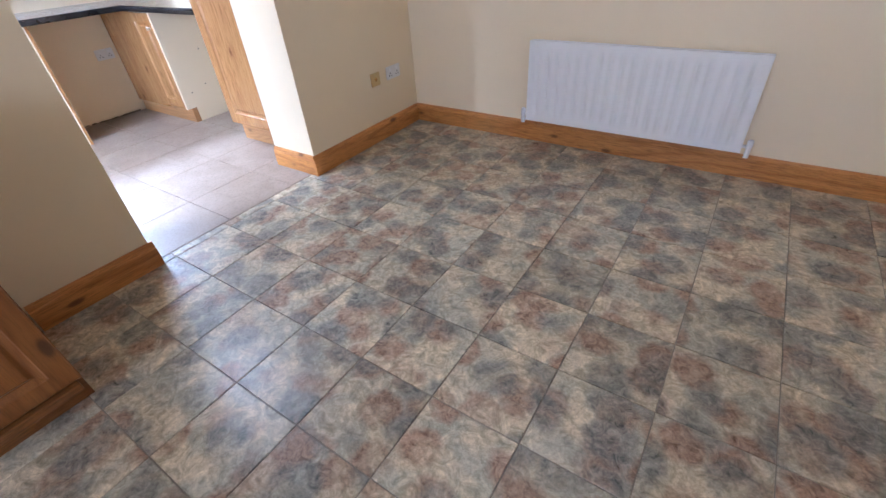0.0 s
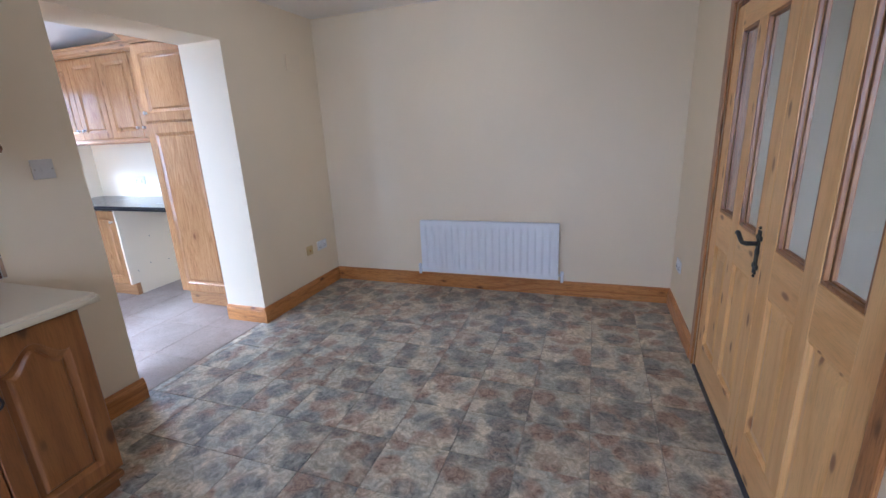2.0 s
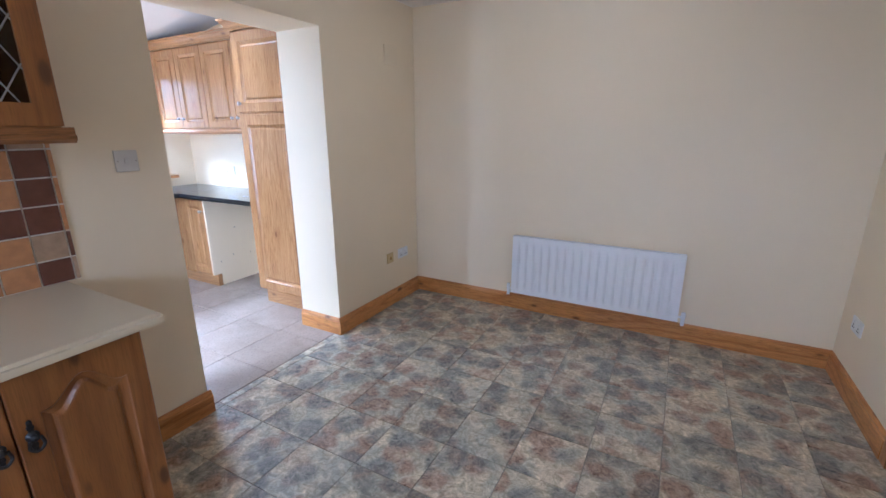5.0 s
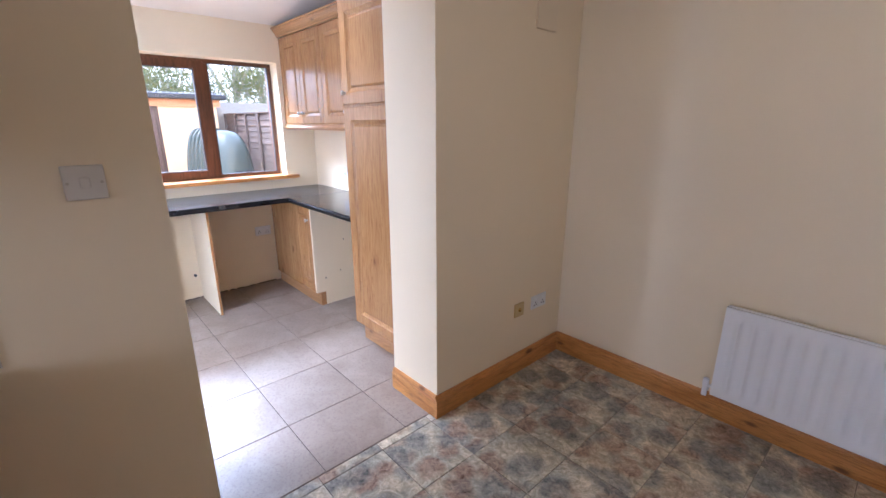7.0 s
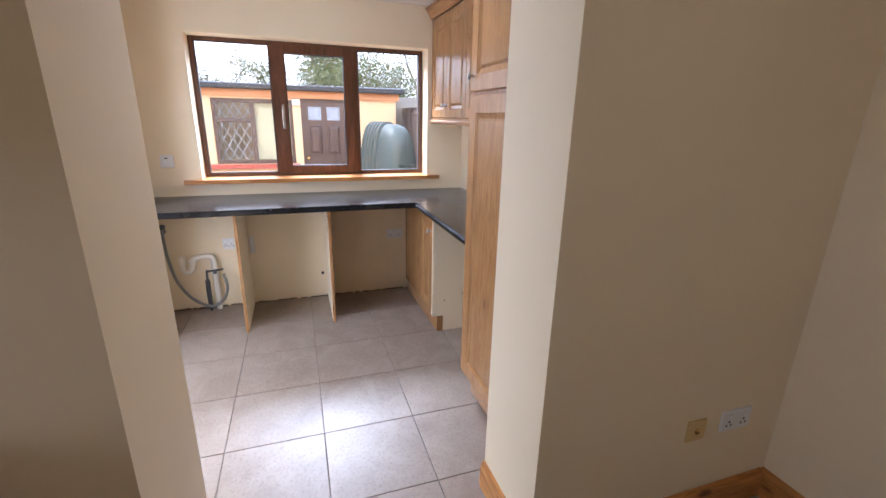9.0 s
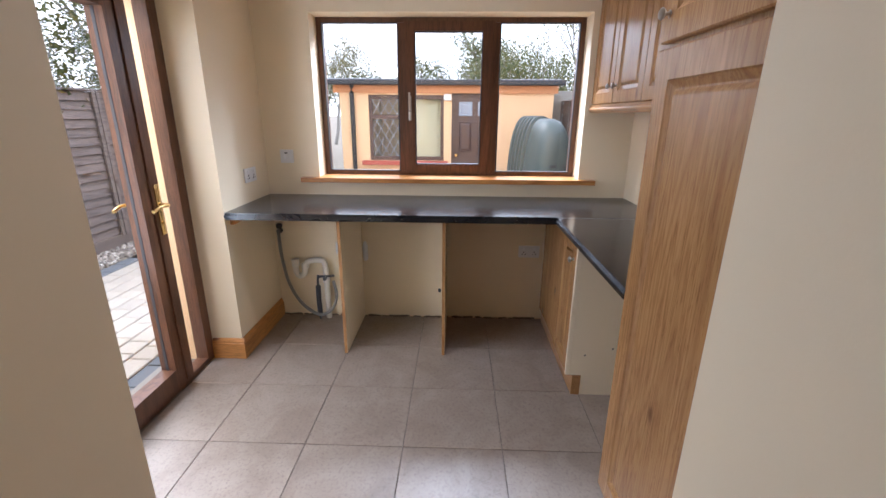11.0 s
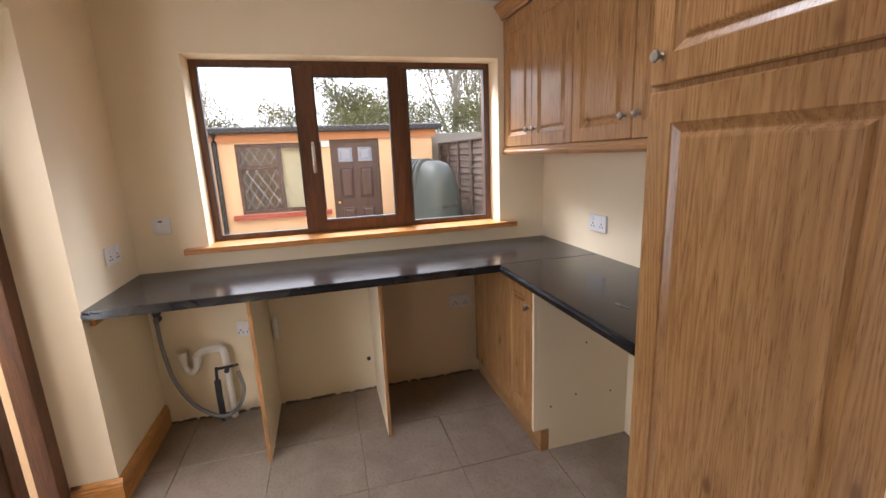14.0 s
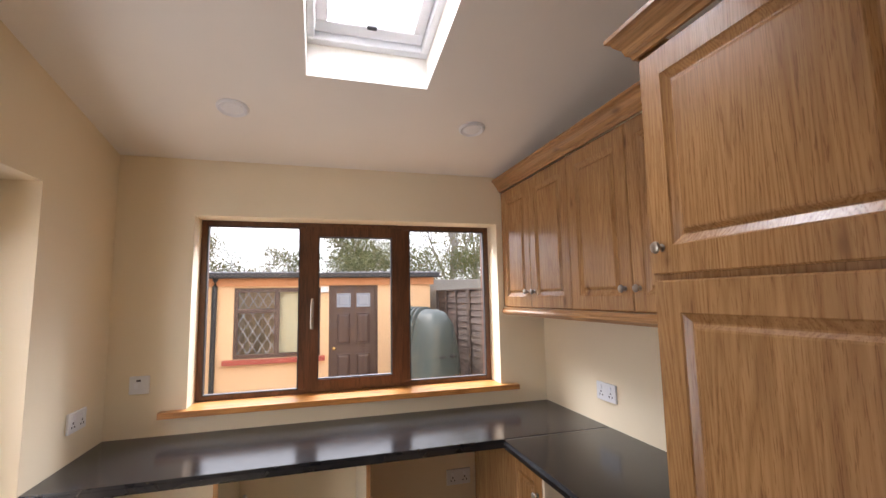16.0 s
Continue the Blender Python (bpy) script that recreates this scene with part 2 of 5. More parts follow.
def vinyl():
    """Printed stone tile: olive-beige ground with separate brown and slate-blue stains, another cut of it on each tile."""
    m = Nodes("printed_stone_vinyl")
    v = m.coords(rnd=37.0)
    c = m.noise(v, 30, 5, 0.65, 1.2)
    e = m.noise(v, 7, 3, 0.55, 0.5)
    fine = m.noise(v, 120, 4, 0.7, 0.6)
    wob = m.add("TexNoise", Scale=17.0, Detail=3.0, Roughness=0.6)
    m.link(v, wob.inputs["Vector"])
    bend = m.t.nodes.new("ShaderNodeVectorMath")
    bend.operation = "MULTIPLY_ADD"
    bend.inputs[1].default_value = (0.075, 0.075, 0.0)
    m.link(wob.outputs["Color"], bend.inputs[0])
    m.link(v, bend.inputs[2])

    def stains(scale, shift, fade):
        push = m.t.nodes.new("ShaderNodeVectorMath")
        push.operation = "ADD"
        push.inputs[1].default_value = (shift, shift * 1.7, 0)
        m.link(bend.outputs[0], push.inputs[0])
        vor = m.add("TexVoronoi", Scale=scale, Randomness=0.9)
        m.link(push.outputs[0], vor.inputs["Vector"])
        spot = m.ramp(vor.outputs["Distance"], [(0.1, grey(0.8)), (0.34, grey(1)), (0.44, grey(0.55)), (0.54, grey(0.0))])
        return m.mix(1.0, m.mix(1.0, spot, m.ramp(c, [(0.3, grey(1)), (0.75, grey(0.6))]), "MULTIPLY"), m.ramp(fade, [(0.36, grey(0.45)), (0.52, grey(1))]), "MULTIPLY")

    ground = m.noise(v, 19, 5, 0.62, 1.6)
    col = m.ramp(ground, [(0.3, (0.25, 0.215, 0.14)), (0.48, (0.45, 0.385, 0.27)), (0.68, (0.68, 0.59, 0.44))])
    col = m.mix(m.ramp(e, [(0.42, grey(0)), (0.62, grey(0.75))]), col, m.ramp(ground, [(0.3, (0.17, 0.175, 0.145)), (0.7, (0.44, 0.43, 0.36))]))
    col = m.mix(stains(6.6, 0.0, e), col, m.ramp(c, [(0.35, (0.12, 0.06, 0.037)), (0.65, (0.38, 0.23, 0.15))]))
    other = m.noise(m.coords(rnd=61.0), 7, 3, 0.55, 0.5)
    col = m.mix(stains(5.8, 3.37, other), col, m.ramp(c, [(0.3, (0.055, 0.062, 0.06)), (0.7, (0.24, 0.245, 0.225))]))
    vein = m.ramp(m.noise(v, 24, 4, 0.6, 2.5), [(0.47, grey(0)), (0.5, grey(0.3)), (0.53, grey(0))])
    col = m.mix(vein, col, m.mix(1.0, col, grey(0.5), "MULTIPLY"))
    col = m.mix(0.3, col, m.mix(1.0, col, m.ramp(fine, [(0.35, grey(0.5)), (0.65, grey(1.5))]), "MULTIPLY"))
    info = m.add("ObjectInfo")
    col = m.mix(1.0, col, m.ramp(info.outputs["Random"], [(0, grey(1.0)), (1, grey(1.3))]), "MULTIPLY")
    return m.out(col, m.ramp(c, [(0.3, grey(0.27)), (0.7, grey(0.38))]), bump=c, depth=0.0015, strength=0.3)


VINYL = vinyl()
VINYL_JOINT = paint("dark_vinyl_joint", (0.24, 0.21, 0.17), 0.5, 0.15)


def floor_tile():
    m = Nodes("taupe_porcelain_tile")
    v = m.coords(rnd=23.0)
    a = m.noise(v, 5, 5, 0.6, 0.8)
    b = m.noise(v, 70, 5, 0.75)
    col = m.ramp(a, [(0.3, (0.215, 0.163, 0.123)), (0.7, (0.295, 0.235, 0.186))])
    col = m.mix(m.ramp(b, [(0.5, grey(0)), (0.66, grey(0.42))]), col, (0.11, 0.075, 0.054))
    return m.out(col, m.ramp(b, [(0.3, grey(0.3)), (0.7, grey(0.45))]), bump=b, depth=0.0008, strength=0.25)


FTILE = floor_tile()
GROUT = paint("dark_grout", (0.14, 0.118, 0.096), 0.9, 0.2)
GROUT_W = paint("white_grout", (0.72, 0.68, 0.6), 0.8, 0.08)


def wall_tile():
    m = Nodes("rustic_wall_tile")
    info = m.add("ObjectInfo")
    v = m.coords(rnd=11.0)
    n = m.noise(v, 25, 4)
    t = m.t.nodes.new("ShaderNodeValToRGB")
    t.color_ramp.interpolation = "CONSTANT"
    for i, (p, c) in enumerate([(0, (0.14, 0.055, 0.035)), (0.33, (0.43, 0.3, 0.19)), (0.66, (0.5, 0.25, 0.1))]):
        e = t.color_ramp.elements[i] if i < 2 else t.color_ramp.elements.new(p)
        e.position, e.color = p, (*c, 1)
    m.link(info.outputs["Random"], t.inputs[0])
    col = m.mix(1.0, t.outputs[0], m.ramp(n, [(0.3, grey(0.8)), (0.7, grey(1.1))]), "MULTIPLY")
    return m.out(col, 0.35, bump=n, depth=0.002, strength=0.3)


WTILE = wall_tile()


def paver():
    m = Nodes("cream_paving_block")
    info = m.add("ObjectInfo")
    geo = m.add("NewGeometry")
    mixr = m.mix(0.5, info.outputs["Random"], geo.outputs["Random Per Island"])
    n = m.noise(m.coords(), 45, 5, 0.7)
    col = m.ramp(mixr, [(0.2, (0.36, 0.31, 0.245)), (0.5, (0.47, 0.42, 0.345)), (0.8, (0.41, 0.36, 0.3))])
    col = m.mix(1.0, col, m.ramp(n, [(0.3, grey(0.75)), (0.7, grey(1.1))]), "MULTIPLY")
    return m.out(col, 0.85, bump=n, depth=0.003, strength=0.5)


PAVER = paver()
PAVER_GREY = paint("grey_paving_block", (0.13, 0.14, 0.15), 0.85, 0.25, 0.004)


def grit(name, c, c2, scale):
    m = Nodes(name)
    v = m.coords()
    vor = m.add("TexVoronoi", Scale=scale)
    m.link(v, vor.inputs["Vector"])
    col = m.mix(m.noise(v, scale * 0.7, 4), c, c2)
    return m.out(col, 0.9, bump=vor.outputs["Distance"], depth=0.01, strength=0.6)


JOINT_SAND = grit("dark_joint_sand", (0.09, 0.078, 0.06), (0.15, 0.13, 0.1), 90)
GROUND = grit("sandy_ground", (0.2, 0.17, 0.13), (0.3, 0.26, 0.2), 90)


def leaf(name, c, c2):
    m = Nodes(name)
    geo = m.add("NewGeometry")
    col = m.ramp(geo.outputs["Random Per Island"], [(0, c), (0.7, c2), (1, (0.2, 0.16, 0.03))])
    return m.out(col, 0.6)


LEAF = leaf("green_leaves", (0.06, 0.085, 0.025), (0.17, 0.19, 0.07))
LEAF2 = leaf("autumn_leaves", (0.1, 0.11, 0.035), (0.24, 0.21, 0.06))
BARK = paint("grey_bark", (0.27, 0.25, 0.22), 0.9, 0.25, 0.01)


def pebble():
    m = Nodes("mixed_pebbles")
    geo = m.add("NewGeometry")
    return m.out(m.ramp(geo.outputs["Random Per Island"], [(0, (0.1, 0.09, 0.08)), (0.5, (0.3, 0.26, 0.22)), (1, (0.55, 0.52, 0.47))]), 0.8)


PEBBLE = pebble()


def glass(name, tint=(1, 1, 1), rough=0.0):
    """Thin pane: clear, with the mirror gloss of glass."""
    m = Nodes(name)
    tr = m.add("BsdfTransparent")
    tr.inputs[0].default_value = (*tint, 1)
    gl = m.add("BsdfGlossy", Roughness=rough)
    lw = m.add("LayerWeight", Blend=0.5)
    power = m.t.nodes.new("ShaderNodeMath")
    power.operation = "POWER"
    power.inputs[1].default_value = 5.0
    m.link(lw.outputs["Facing"], power.inputs[0])
    gloss = m.t.nodes.new("ShaderNodeMath")
    gloss.operation = "MULTIPLY_ADD"
    gloss.inputs[1].default_value, gloss.inputs[2].default_value = 0.5, 0.03
    m.link(power.outputs[0], gloss.inputs[0])
    mx = m.add("MixShader")
    m.link(gloss.outputs[0], mx.inputs[0])
    m.link(tr.outputs[0], mx.inputs[1])
    m.link(gl.outputs[0], mx.inputs[2])
    m.link(mx.outputs[0], m.t.nodes["Material Output"].inputs[0])
    return m.mat


GLASS = glass("window_glass", (0.97, 0.985, 0.98))
SMOKED = glass("dark_cabinet_glass", (0.5, 0.48, 0.45))


def glow(name, c, s):
    m = Nodes(name)
    m.bsdf.inputs["Emission Color"].default_value = (*c, 1)
    m.bsdf.inputs["Emission Strength"].default_value = s
    return m.out(c, 0.4)


BULB = glow("lit_halogen_bulb", (1, 0.83, 0.6), 25)

# ---- mesh helpers ----
OFF = {}


def thing(name, at, label, category, group="", kind=""):
    ob = new(name)
    ob.location = at
    ob.empty_display_size = 0.1
    OFF[ob] = Vector(at)
    return tagged(ob, label, category, group, kind)


def part(name, bm, material, parent=None, label="", smooth=False):
    """Links a bmesh, given in world metres, as one mesh object."""
    me = bpy.data.meshes.new(name)
    off = OFF.get(parent, Vector((0, 0, 0)))
    if off.length:
        bmesh.ops.translate(bm, verts=bm.verts, vec=-off)
    bmesh.ops.recalc_face_normals(bm, faces=bm.faces)
    if smooth:
        for f in bm.faces:
            f.smooth = True
    bm.to_mesh(me)
    bm.free()
    me.materials.append(material)
    if smooth:
        me.set_sharp_from_angle(angle=radians(40))
    ob = new(name, me)
    if parent is not None:
        ob.parent = parent
        OFF[ob] = off
    return tagged(ob, label)


def solo(name, bm, material, label, category, group="", kind="", smooth=False):
    return tagged(part(name, bm, material, None, "", smooth), label, category, group, kind)


def box(bm, x0, x1, y0, y1, z0, z1, bevel=0.0):
    vs = bmesh.ops.create_cube(bm, size=1)["verts"]
    for v in vs:
        v.co = Vector(((x0 + x1) / 2 + v.co.x * (x1 - x0), (y0 + y1) / 2 + v.co.y * (y1 - y0), (z0 + z1) / 2 + v.co.z * (z1 - z0)))
    if bevel:
        es = list({e for v in vs for e in v.link_edges})
        bmesh.ops.bevel(bm, geom=es, offset=bevel, segments=2, affect="EDGES", profile=0.6)
    return bm


def boxes(*rows, bevel=0.0):
    bm = bmesh.new()
    for r in rows:
        box(bm, *r, bevel=bevel)
    return bm


def one(*r, bevel=0.0):
    return boxes(r, bevel=bevel)


def cyl(bm, p, q, r, r2=None, n=16):
    p, q = Vector(p), Vector(q)
    m = Matrix.Translation((p + q) / 2) @ (q - p).to_track_quat("Z", "Y").to_matrix().to_4x4()
    bmesh.ops.create_cone(bm, cap_ends=True, segments=n, radius1=r, radius2=r if r2 is None else r2, depth=(q - p).length, matrix=m)
    return bm


def lathe(bm, origin, axis, profile, n=20):
    """profile: rows of (distance along the axis, radius)."""
    m = Matrix.Translation(origin) @ Vector(axis).to_track_quat("Z", "Y").to_matrix().to_4x4()
    rings = [[bm.verts.new(m @ Vector((r * math.cos(a), r * math.sin(a), d))) for a in (2 * math.pi * i / n for i in range(n))] for d, r in profile]
    for a, b in zip(rings, rings[1:]):
        for i in range(n):
            bm.faces.new((a[i], a[(i + 1) % n], b[(i + 1) % n], b[i]))
    bm.faces.new(rings[0][::-1])
    bm.faces.new(rings[-1])
    return bm


def smooth_line(points, k=6):
    """A Catmull-Rom line through the points."""
    p = [Vector(a) for a in points]
    p = [2 * p[0] - p[1]] + p + [2 * p[-1] - p[-2]]
    out = []
    for a, b, c, d in zip(p, p[1:], p[2:], p[3:]):
        for i in range(k):
            t = i / k
            out.append(0.5 * (2 * b + (c - a) * t + (2 * a - 5 * b + 4 * c - d) * t * t + (3 * b - a - 3 * c + d) * t ** 3))
    return out + [p[-2]]


def tube(bm, points, r, n=10, r2=None):
    pts = [Vector(a) for a in points]
    rings = []
    up = Vector((0.31, 0.17, 0.93))
    for i, p in enumerate(pts):
        d = (pts[min(i + 1, len(pts) - 1)] - pts[max(i - 1, 0)]).normalized()
        s = d.cross(up).normalized()
        u = s.cross(d).normalized()
        rr = r if r2 is None else r + (r2 - r) * i / (len(pts) - 1)
        rings.append([bm.verts.new(p + rr * (math.cos(a) * s + math.sin(a) * u)) for a in (2 * math.pi * k / n for k in range(n))])
    for a, b in zip(rings, rings[1:]):
        for i in range(n):
            bm.faces.new((a[i], a[(i + 1) % n], b[(i + 1) % n], b[i]))
    bm.faces.new(rings[0][::-1])
    bm.faces.new(rings[-1])
    return bm


def sweep(bm, profile, p, q, up=(0, 0, 1), side=None, mitre=0):
    """Extrudes a closed profile of (side, up) from p to q."""
    p, q, up, side = Vector(p), Vector(q), Vector(up), Vector(side)
    along = (q - p).normalized()
    a = [bm.verts.new(p + s * side + u * up - along * s * mitre) for s, u in profile]
    b = [bm.verts.new(q + s * side + u * up) for s, u in profile]
    n = len(profile)
    for i in range(n):
        bm.faces.new((a[i], a[(i + 1) % n], b[(i + 1) % n], b[i]))
    bm.faces.new(a[::-1])
    bm.faces.new(b)
    return bm


def rect_ring(axis, t0, t1, a0, a1, z0, z1, left, right, low, high, ease=0.004):
    """A rectangular frame in one piece, of thickness t0..t1, along an axis from a0 to a1."""
    bm = bmesh.new()
    outer = ((a0, z0), (a1, z0), (a1, z1), (a0, z1))
    inner = ((a0 + left, z0 + low), (a1 - right, z0 + low), (a1 - right, z1 - high), (a0 + left, z1 - high))
    put = (lambda t, a, z: (t, a, z)) if axis == "y" else (lambda t, a, z: (a, t, z))
    loops = [[bm.verts.new(put(t, a, z)) for a, z in pts] for t, pts in ((t0, outer), (t1, outer), (t1, inner), (t0, inner))]
    for p, q in zip(loops, loops[1:] + loops[:1]):
        for i in range(4):
            bm.faces.new((p[i], p[(i + 1) % 4], q[(i + 1) % 4], q[i]))
    if ease:
        bmesh.ops.bevel(bm, geom=[e for e in bm.edges if e.calc_face_angle(0) > 0.5], offset=ease, segments=2, affect="EDGES")
    return bm


def cut_wall(axis, t0, t1, a0, a1, z0, z1, holes):
    """A wall of thickness t0..t1 along an axis from a0 to a1; holes: (a, b, bottom, top)."""
    bm = bmesh.new()
    cuts = sorted({a0, a1, *(h[0] for h in holes), *(h[1] for h in holes)})
    for a, b in zip(cuts, cuts[1:]):
        spans, z = [], z0
        for h in sorted((h for h in holes if h[0] <= a and h[1] >= b), key=lambda h: h[2]):
            spans.append((z, h[2]))
            z = h[3]
        spans.append((z, z1))
        for s, e in spans:
            if e - s > 1e-4:
                if axis == "y":
                    box(bm, t0, t1, a, b, s, e)
                else:
                    box(bm, a, b, t0, t1, s, e)
    return bm


def panel_rings(w, h, rings, arch=0.0, n=14):
    """A panel with its face to -Y, from nested rings of (inset, depth); rings past the stile follow an arched head."""
    bm = bmesh.new()
    loops = []
    for inset, depth, arched in rings:
        x0, x1, z0, z1 = inset, w - inset, inset, h - inset
        pts = [(x0, z0), (x1, z0)]
        for i in range(n + 1):
            s = i / n
            u = abs(2 * s - 1)
            drop = arch * arched * (0.5 - 0.5 * math.cos(math.pi * min(1, u * 1.15))) if arch else 0
            pts.append((x1 + (x0 - x1) * s, z1 - drop))
        loops.append([bm.verts.new((x, depth, z)) for x, z in pts])
    for a, b in zip(loops, loops[1:]):
        k = len(a)
        for i in range(k):
            bm.faces.new((a[i], a[(i + 1) % k], b[(i + 1) % k], b[i]))
    bm.faces.new(loops[0][::-1])
    bm.faces.new(loops[-1])
    return bm


def cabinet_door_mesh(w, h, arch=0.0, stile=0.062):
    r = [(0, 0.02, 0), (0, 0.004, 0), (0.004, 0, 0), (stile, 0, 1), (stile + 0.004, 0.004, 1), (stile + 0.022, 0.012, 1), (stile + 0.026, 0.012, 1), (stile + 0.035, 0.0035, 1), (stile + 0.04, 0.002, 1)]
    return panel_rings(w, h, r, arch)


def moved(bm, m):
    bmesh.ops.transform(bm, matrix=m, verts=bm.verts)
    return bm


def knob(parent, at, axis, material=PEWTER):
    bm = lathe(bmesh.new(), at, axis, [(0, 0.006), (0.002, 0.010), (0.004, 0.005), (0.014, 0.005), (0.016, 0.011), (0.021, 0.0155), (0.026, 0.013), (0.029, 0.006)])
    return part("knob", bm, material, parent, "pewter knob", True)


# ---- structure: plan in metres ----
XW, XK = -2.135, -2.515          # dividing wall: dining face, kitchen face
XR, YN, YS = 0.965, 2.683, -3.35  # dining room: east wall, north wall, south wall
XE, YL, YR = -4.81, -0.12, 2.30   # kitchen: window wall, garden-door wall, unit wall
JL, JR, OT = 0.517, 1.575, 2.12     # opening between the rooms
DINE_H = 2.455


def kit_z(x):
    return 2.345 + 0.17 * (x - XE)


solo("wall_return", one(-2.615, XK - 0.0005, YL, JL - 0.0015, 0, 3.0), WALL, "cream painted wall thickening beside the opening", "wall", kind="structure")
solo("wall_divider", cut_wall("y", XK, XW, YS, 2.95, 0, 3.0, [(JL, JR, 0, OT)]), WALL, "cream painted wall with a wide square opening", "wall", kind="structure")
solo("wall_north", one(XW + 0.001, 3.2, YN, YN + 0.25, 0, 3.0), WALL, "plain cream painted wall", "wall", kind="structure")
solo("wall_east", cut_wall("y", XR, XR + 0.12, YS, YN, 0, 3.0, [(0.105, 1.705, 0, 1.985)]), WALL, "cream painted wall round a double door", "wall", kind="structure")
solo("wall_south", cut_wall("x", YS - 0.25, YS, XW + 0.001, XR + 0.12, 0, 3.0, [(-1.3, 0.3, 1.0, 2.05)]), WALL, "cream painted wall with an assumed window opening", "wall", kind="structure")
solo("wall_window", cut_wall("y", XE - 0.2, XE, YL, YR, 0, 3.0, [(0.24, 1.985, 1.0, 2.037)]), WALL, "cream painted wall with a wide window", "wall", kind="structure")
solo("wall_window_outside", cut_wall("y", XE - 0.3, XE - 0.202, -0.56, 2.6, -0.15, 3.0, [(0.24, 1.985, 1.0, 2.037)]), ORANGE, "orange rendered outside wall", "wall", kind="structure")
solo("wall_garden_door", cut_wall("x", -0.38, YL, XE - 0.2, XK, 0, 3.0, [(-4.19, -2.78, 0, 2.04)]), WALL, "thick cream wall with a garden door", "wall", kind="structure")
solo("wall_garden_outside", cut_wall("x", -0.56, -0.382, XE - 0.2, XK, -0.15, 3.0, [(-4.19, -2.78, -0.15, 2.04)]), ORANGE, "orange rendered outside wall", "wall", kind="structure")
solo("wall_units", one(XE - 0.2, XK, YR, YR + 0.3, 0, 3.0), WALL, "cream painted wall behind kitchen units", "wall", kind="structure")

# ceilings
solo("ceiling_dining", one(XW, XR, YS, YN, DINE_H, DINE_H + 0.1), CEIL, "flat white painted ceiling", "ceiling", kind="structure")
SK = (-4.0, -3.3, 0.825, 1.33)  # roof window opening: x, x, y, y
bm = bmesh.new()


def slab(bm, x0, x1, y0, y1, t=0.06):
    vs = [bm.verts.new((x, y, kit_z(x) + dz)) for dz in (0, t) for x, y in ((x0, y0), (x1, y0), (x1, y1), (x0, y1))]
    for f in ((0, 1, 2, 3), (7, 6, 5, 4), (0, 4, 5, 1), (1, 5, 6, 2), (2, 6, 7, 3), (3, 7, 4, 0)):
        bm.faces.new([vs[i] for i in f])


slab(bm, XE, SK[0], YL, YR)
slab(bm, SK[1], XK, YL, YR)
slab(bm, SK[0], SK[1], YL, SK[2])
slab(bm, SK[0], SK[1], SK[3], YR)
solo("ceiling_kitchen", bm, CEIL, "sloping white painted ceiling", "ceiling", kind="structure")

# floors
solo("floor_dining", one(-2.18, 3.2, YS, YN, -0.15, -0.004), VINYL_JOINT, "stone-print vinyl floor laid in square tiles", "floor", kind="structure")
solo("floor_kitchen", one(XE, -2.182, YL - 0.18, YR, -0.15, -0.005), GROUT, "large taupe porcelain floor tiles", "floor", kind="structure")

# skirting boards
SKIRT = [(0, 0), (0.018, 0), (0.018, 0.098), (0.014, 0.104), (0.014, 0.112), (0.007, 0.124), (0.004, 0.13), (0, 0.13)]


def skirting(p, q, side, material):
    solo("baseboard", sweep(bmesh.new(), SKIRT, p, q, side=side), material, "varnished knotty pine skirting board", "skirting board", kind="structure")


skirting((XW, YN, 0), (XR, YN, 0), (0, -1, 0), PINE_X)
skirting((XW, JR - 0.018, 0), (XW, YN - 0.018, 0), (1, 0, 0), PINE_Y)
skirting((XK - 0.002, JR, 0), (XW, JR, 0), (0, -1, 0), PINE_X)
skirting((XW, 0.02, 0), (XW, JL + 0.018, 0), (1, 0, 0), PINE_Y)
skirting((-2.615, JL, 0), (XW, JL, 0), (0, 1, 0), PINE_X)
skirting((XR, 1.775, 0), (XR, YN - 0.018, 0), (-1, 0, 0), PINE_Y)
skirting((XR, YS, 0), (XR, 0.035, 0), (-1, 0, 0), PINE_Y)
skirting((XE + 0.01, YL, 0), (-4.19, YL, 0), (0, 1, 0), PINE_X)
skirting((-4.19, YL - 0.18, 0), (-4.19, YL + 0.018, 0), (1, 0, 0), PINE_Y)

# ---- kitchen window ----
win = thing("window_1", (-5.0, 1.11, 1.03), "brown wood-grain window with three panes", "window", kind="structure")
FX0, FX1 = -5.03, -4.965
part("window_frame", rect_ring("y", FX0, FX1, 0.24, 1.985, 1.03, 2.037, 0.032, 0.032, 0.026, 0.029), BROWN, win)
part("mullion", one(FX0 + 0.002, FX1 - 0.002, 0.773, 0.83, 1.056, 2.008, bevel=0.003), BROWN, win)
part("mullion", one(FX0 + 0.002, FX1 - 0.002, 1.385, 1.44, 1.056, 2.008, bevel=0.003), BROWN, win)
sash = part("opening_sash", rect_ring("y", FX0 + 0.01, FX1 + 0.014, 0.815, 1.4, 1.05, 2.014, 0.067, 0.072, 0.055, 0.059, 0.006), BROWN, win)
hb = boxes((FX1 + 0.014, FX1 + 0.022, 0.838, 0.858, 1.4, 1.56), bevel=0.003)
tube(hb, [(FX1 + 0.02, 0.848, 1.46), (FX1 + 0.05, 0.848, 1.46), (FX1 + 0.055, 0.848, 1.48), (FX1 + 0.055, 0.848, 1.58)], 0.007)
part("window_handle", hb, PEWTER, sash, "slim metal handle")
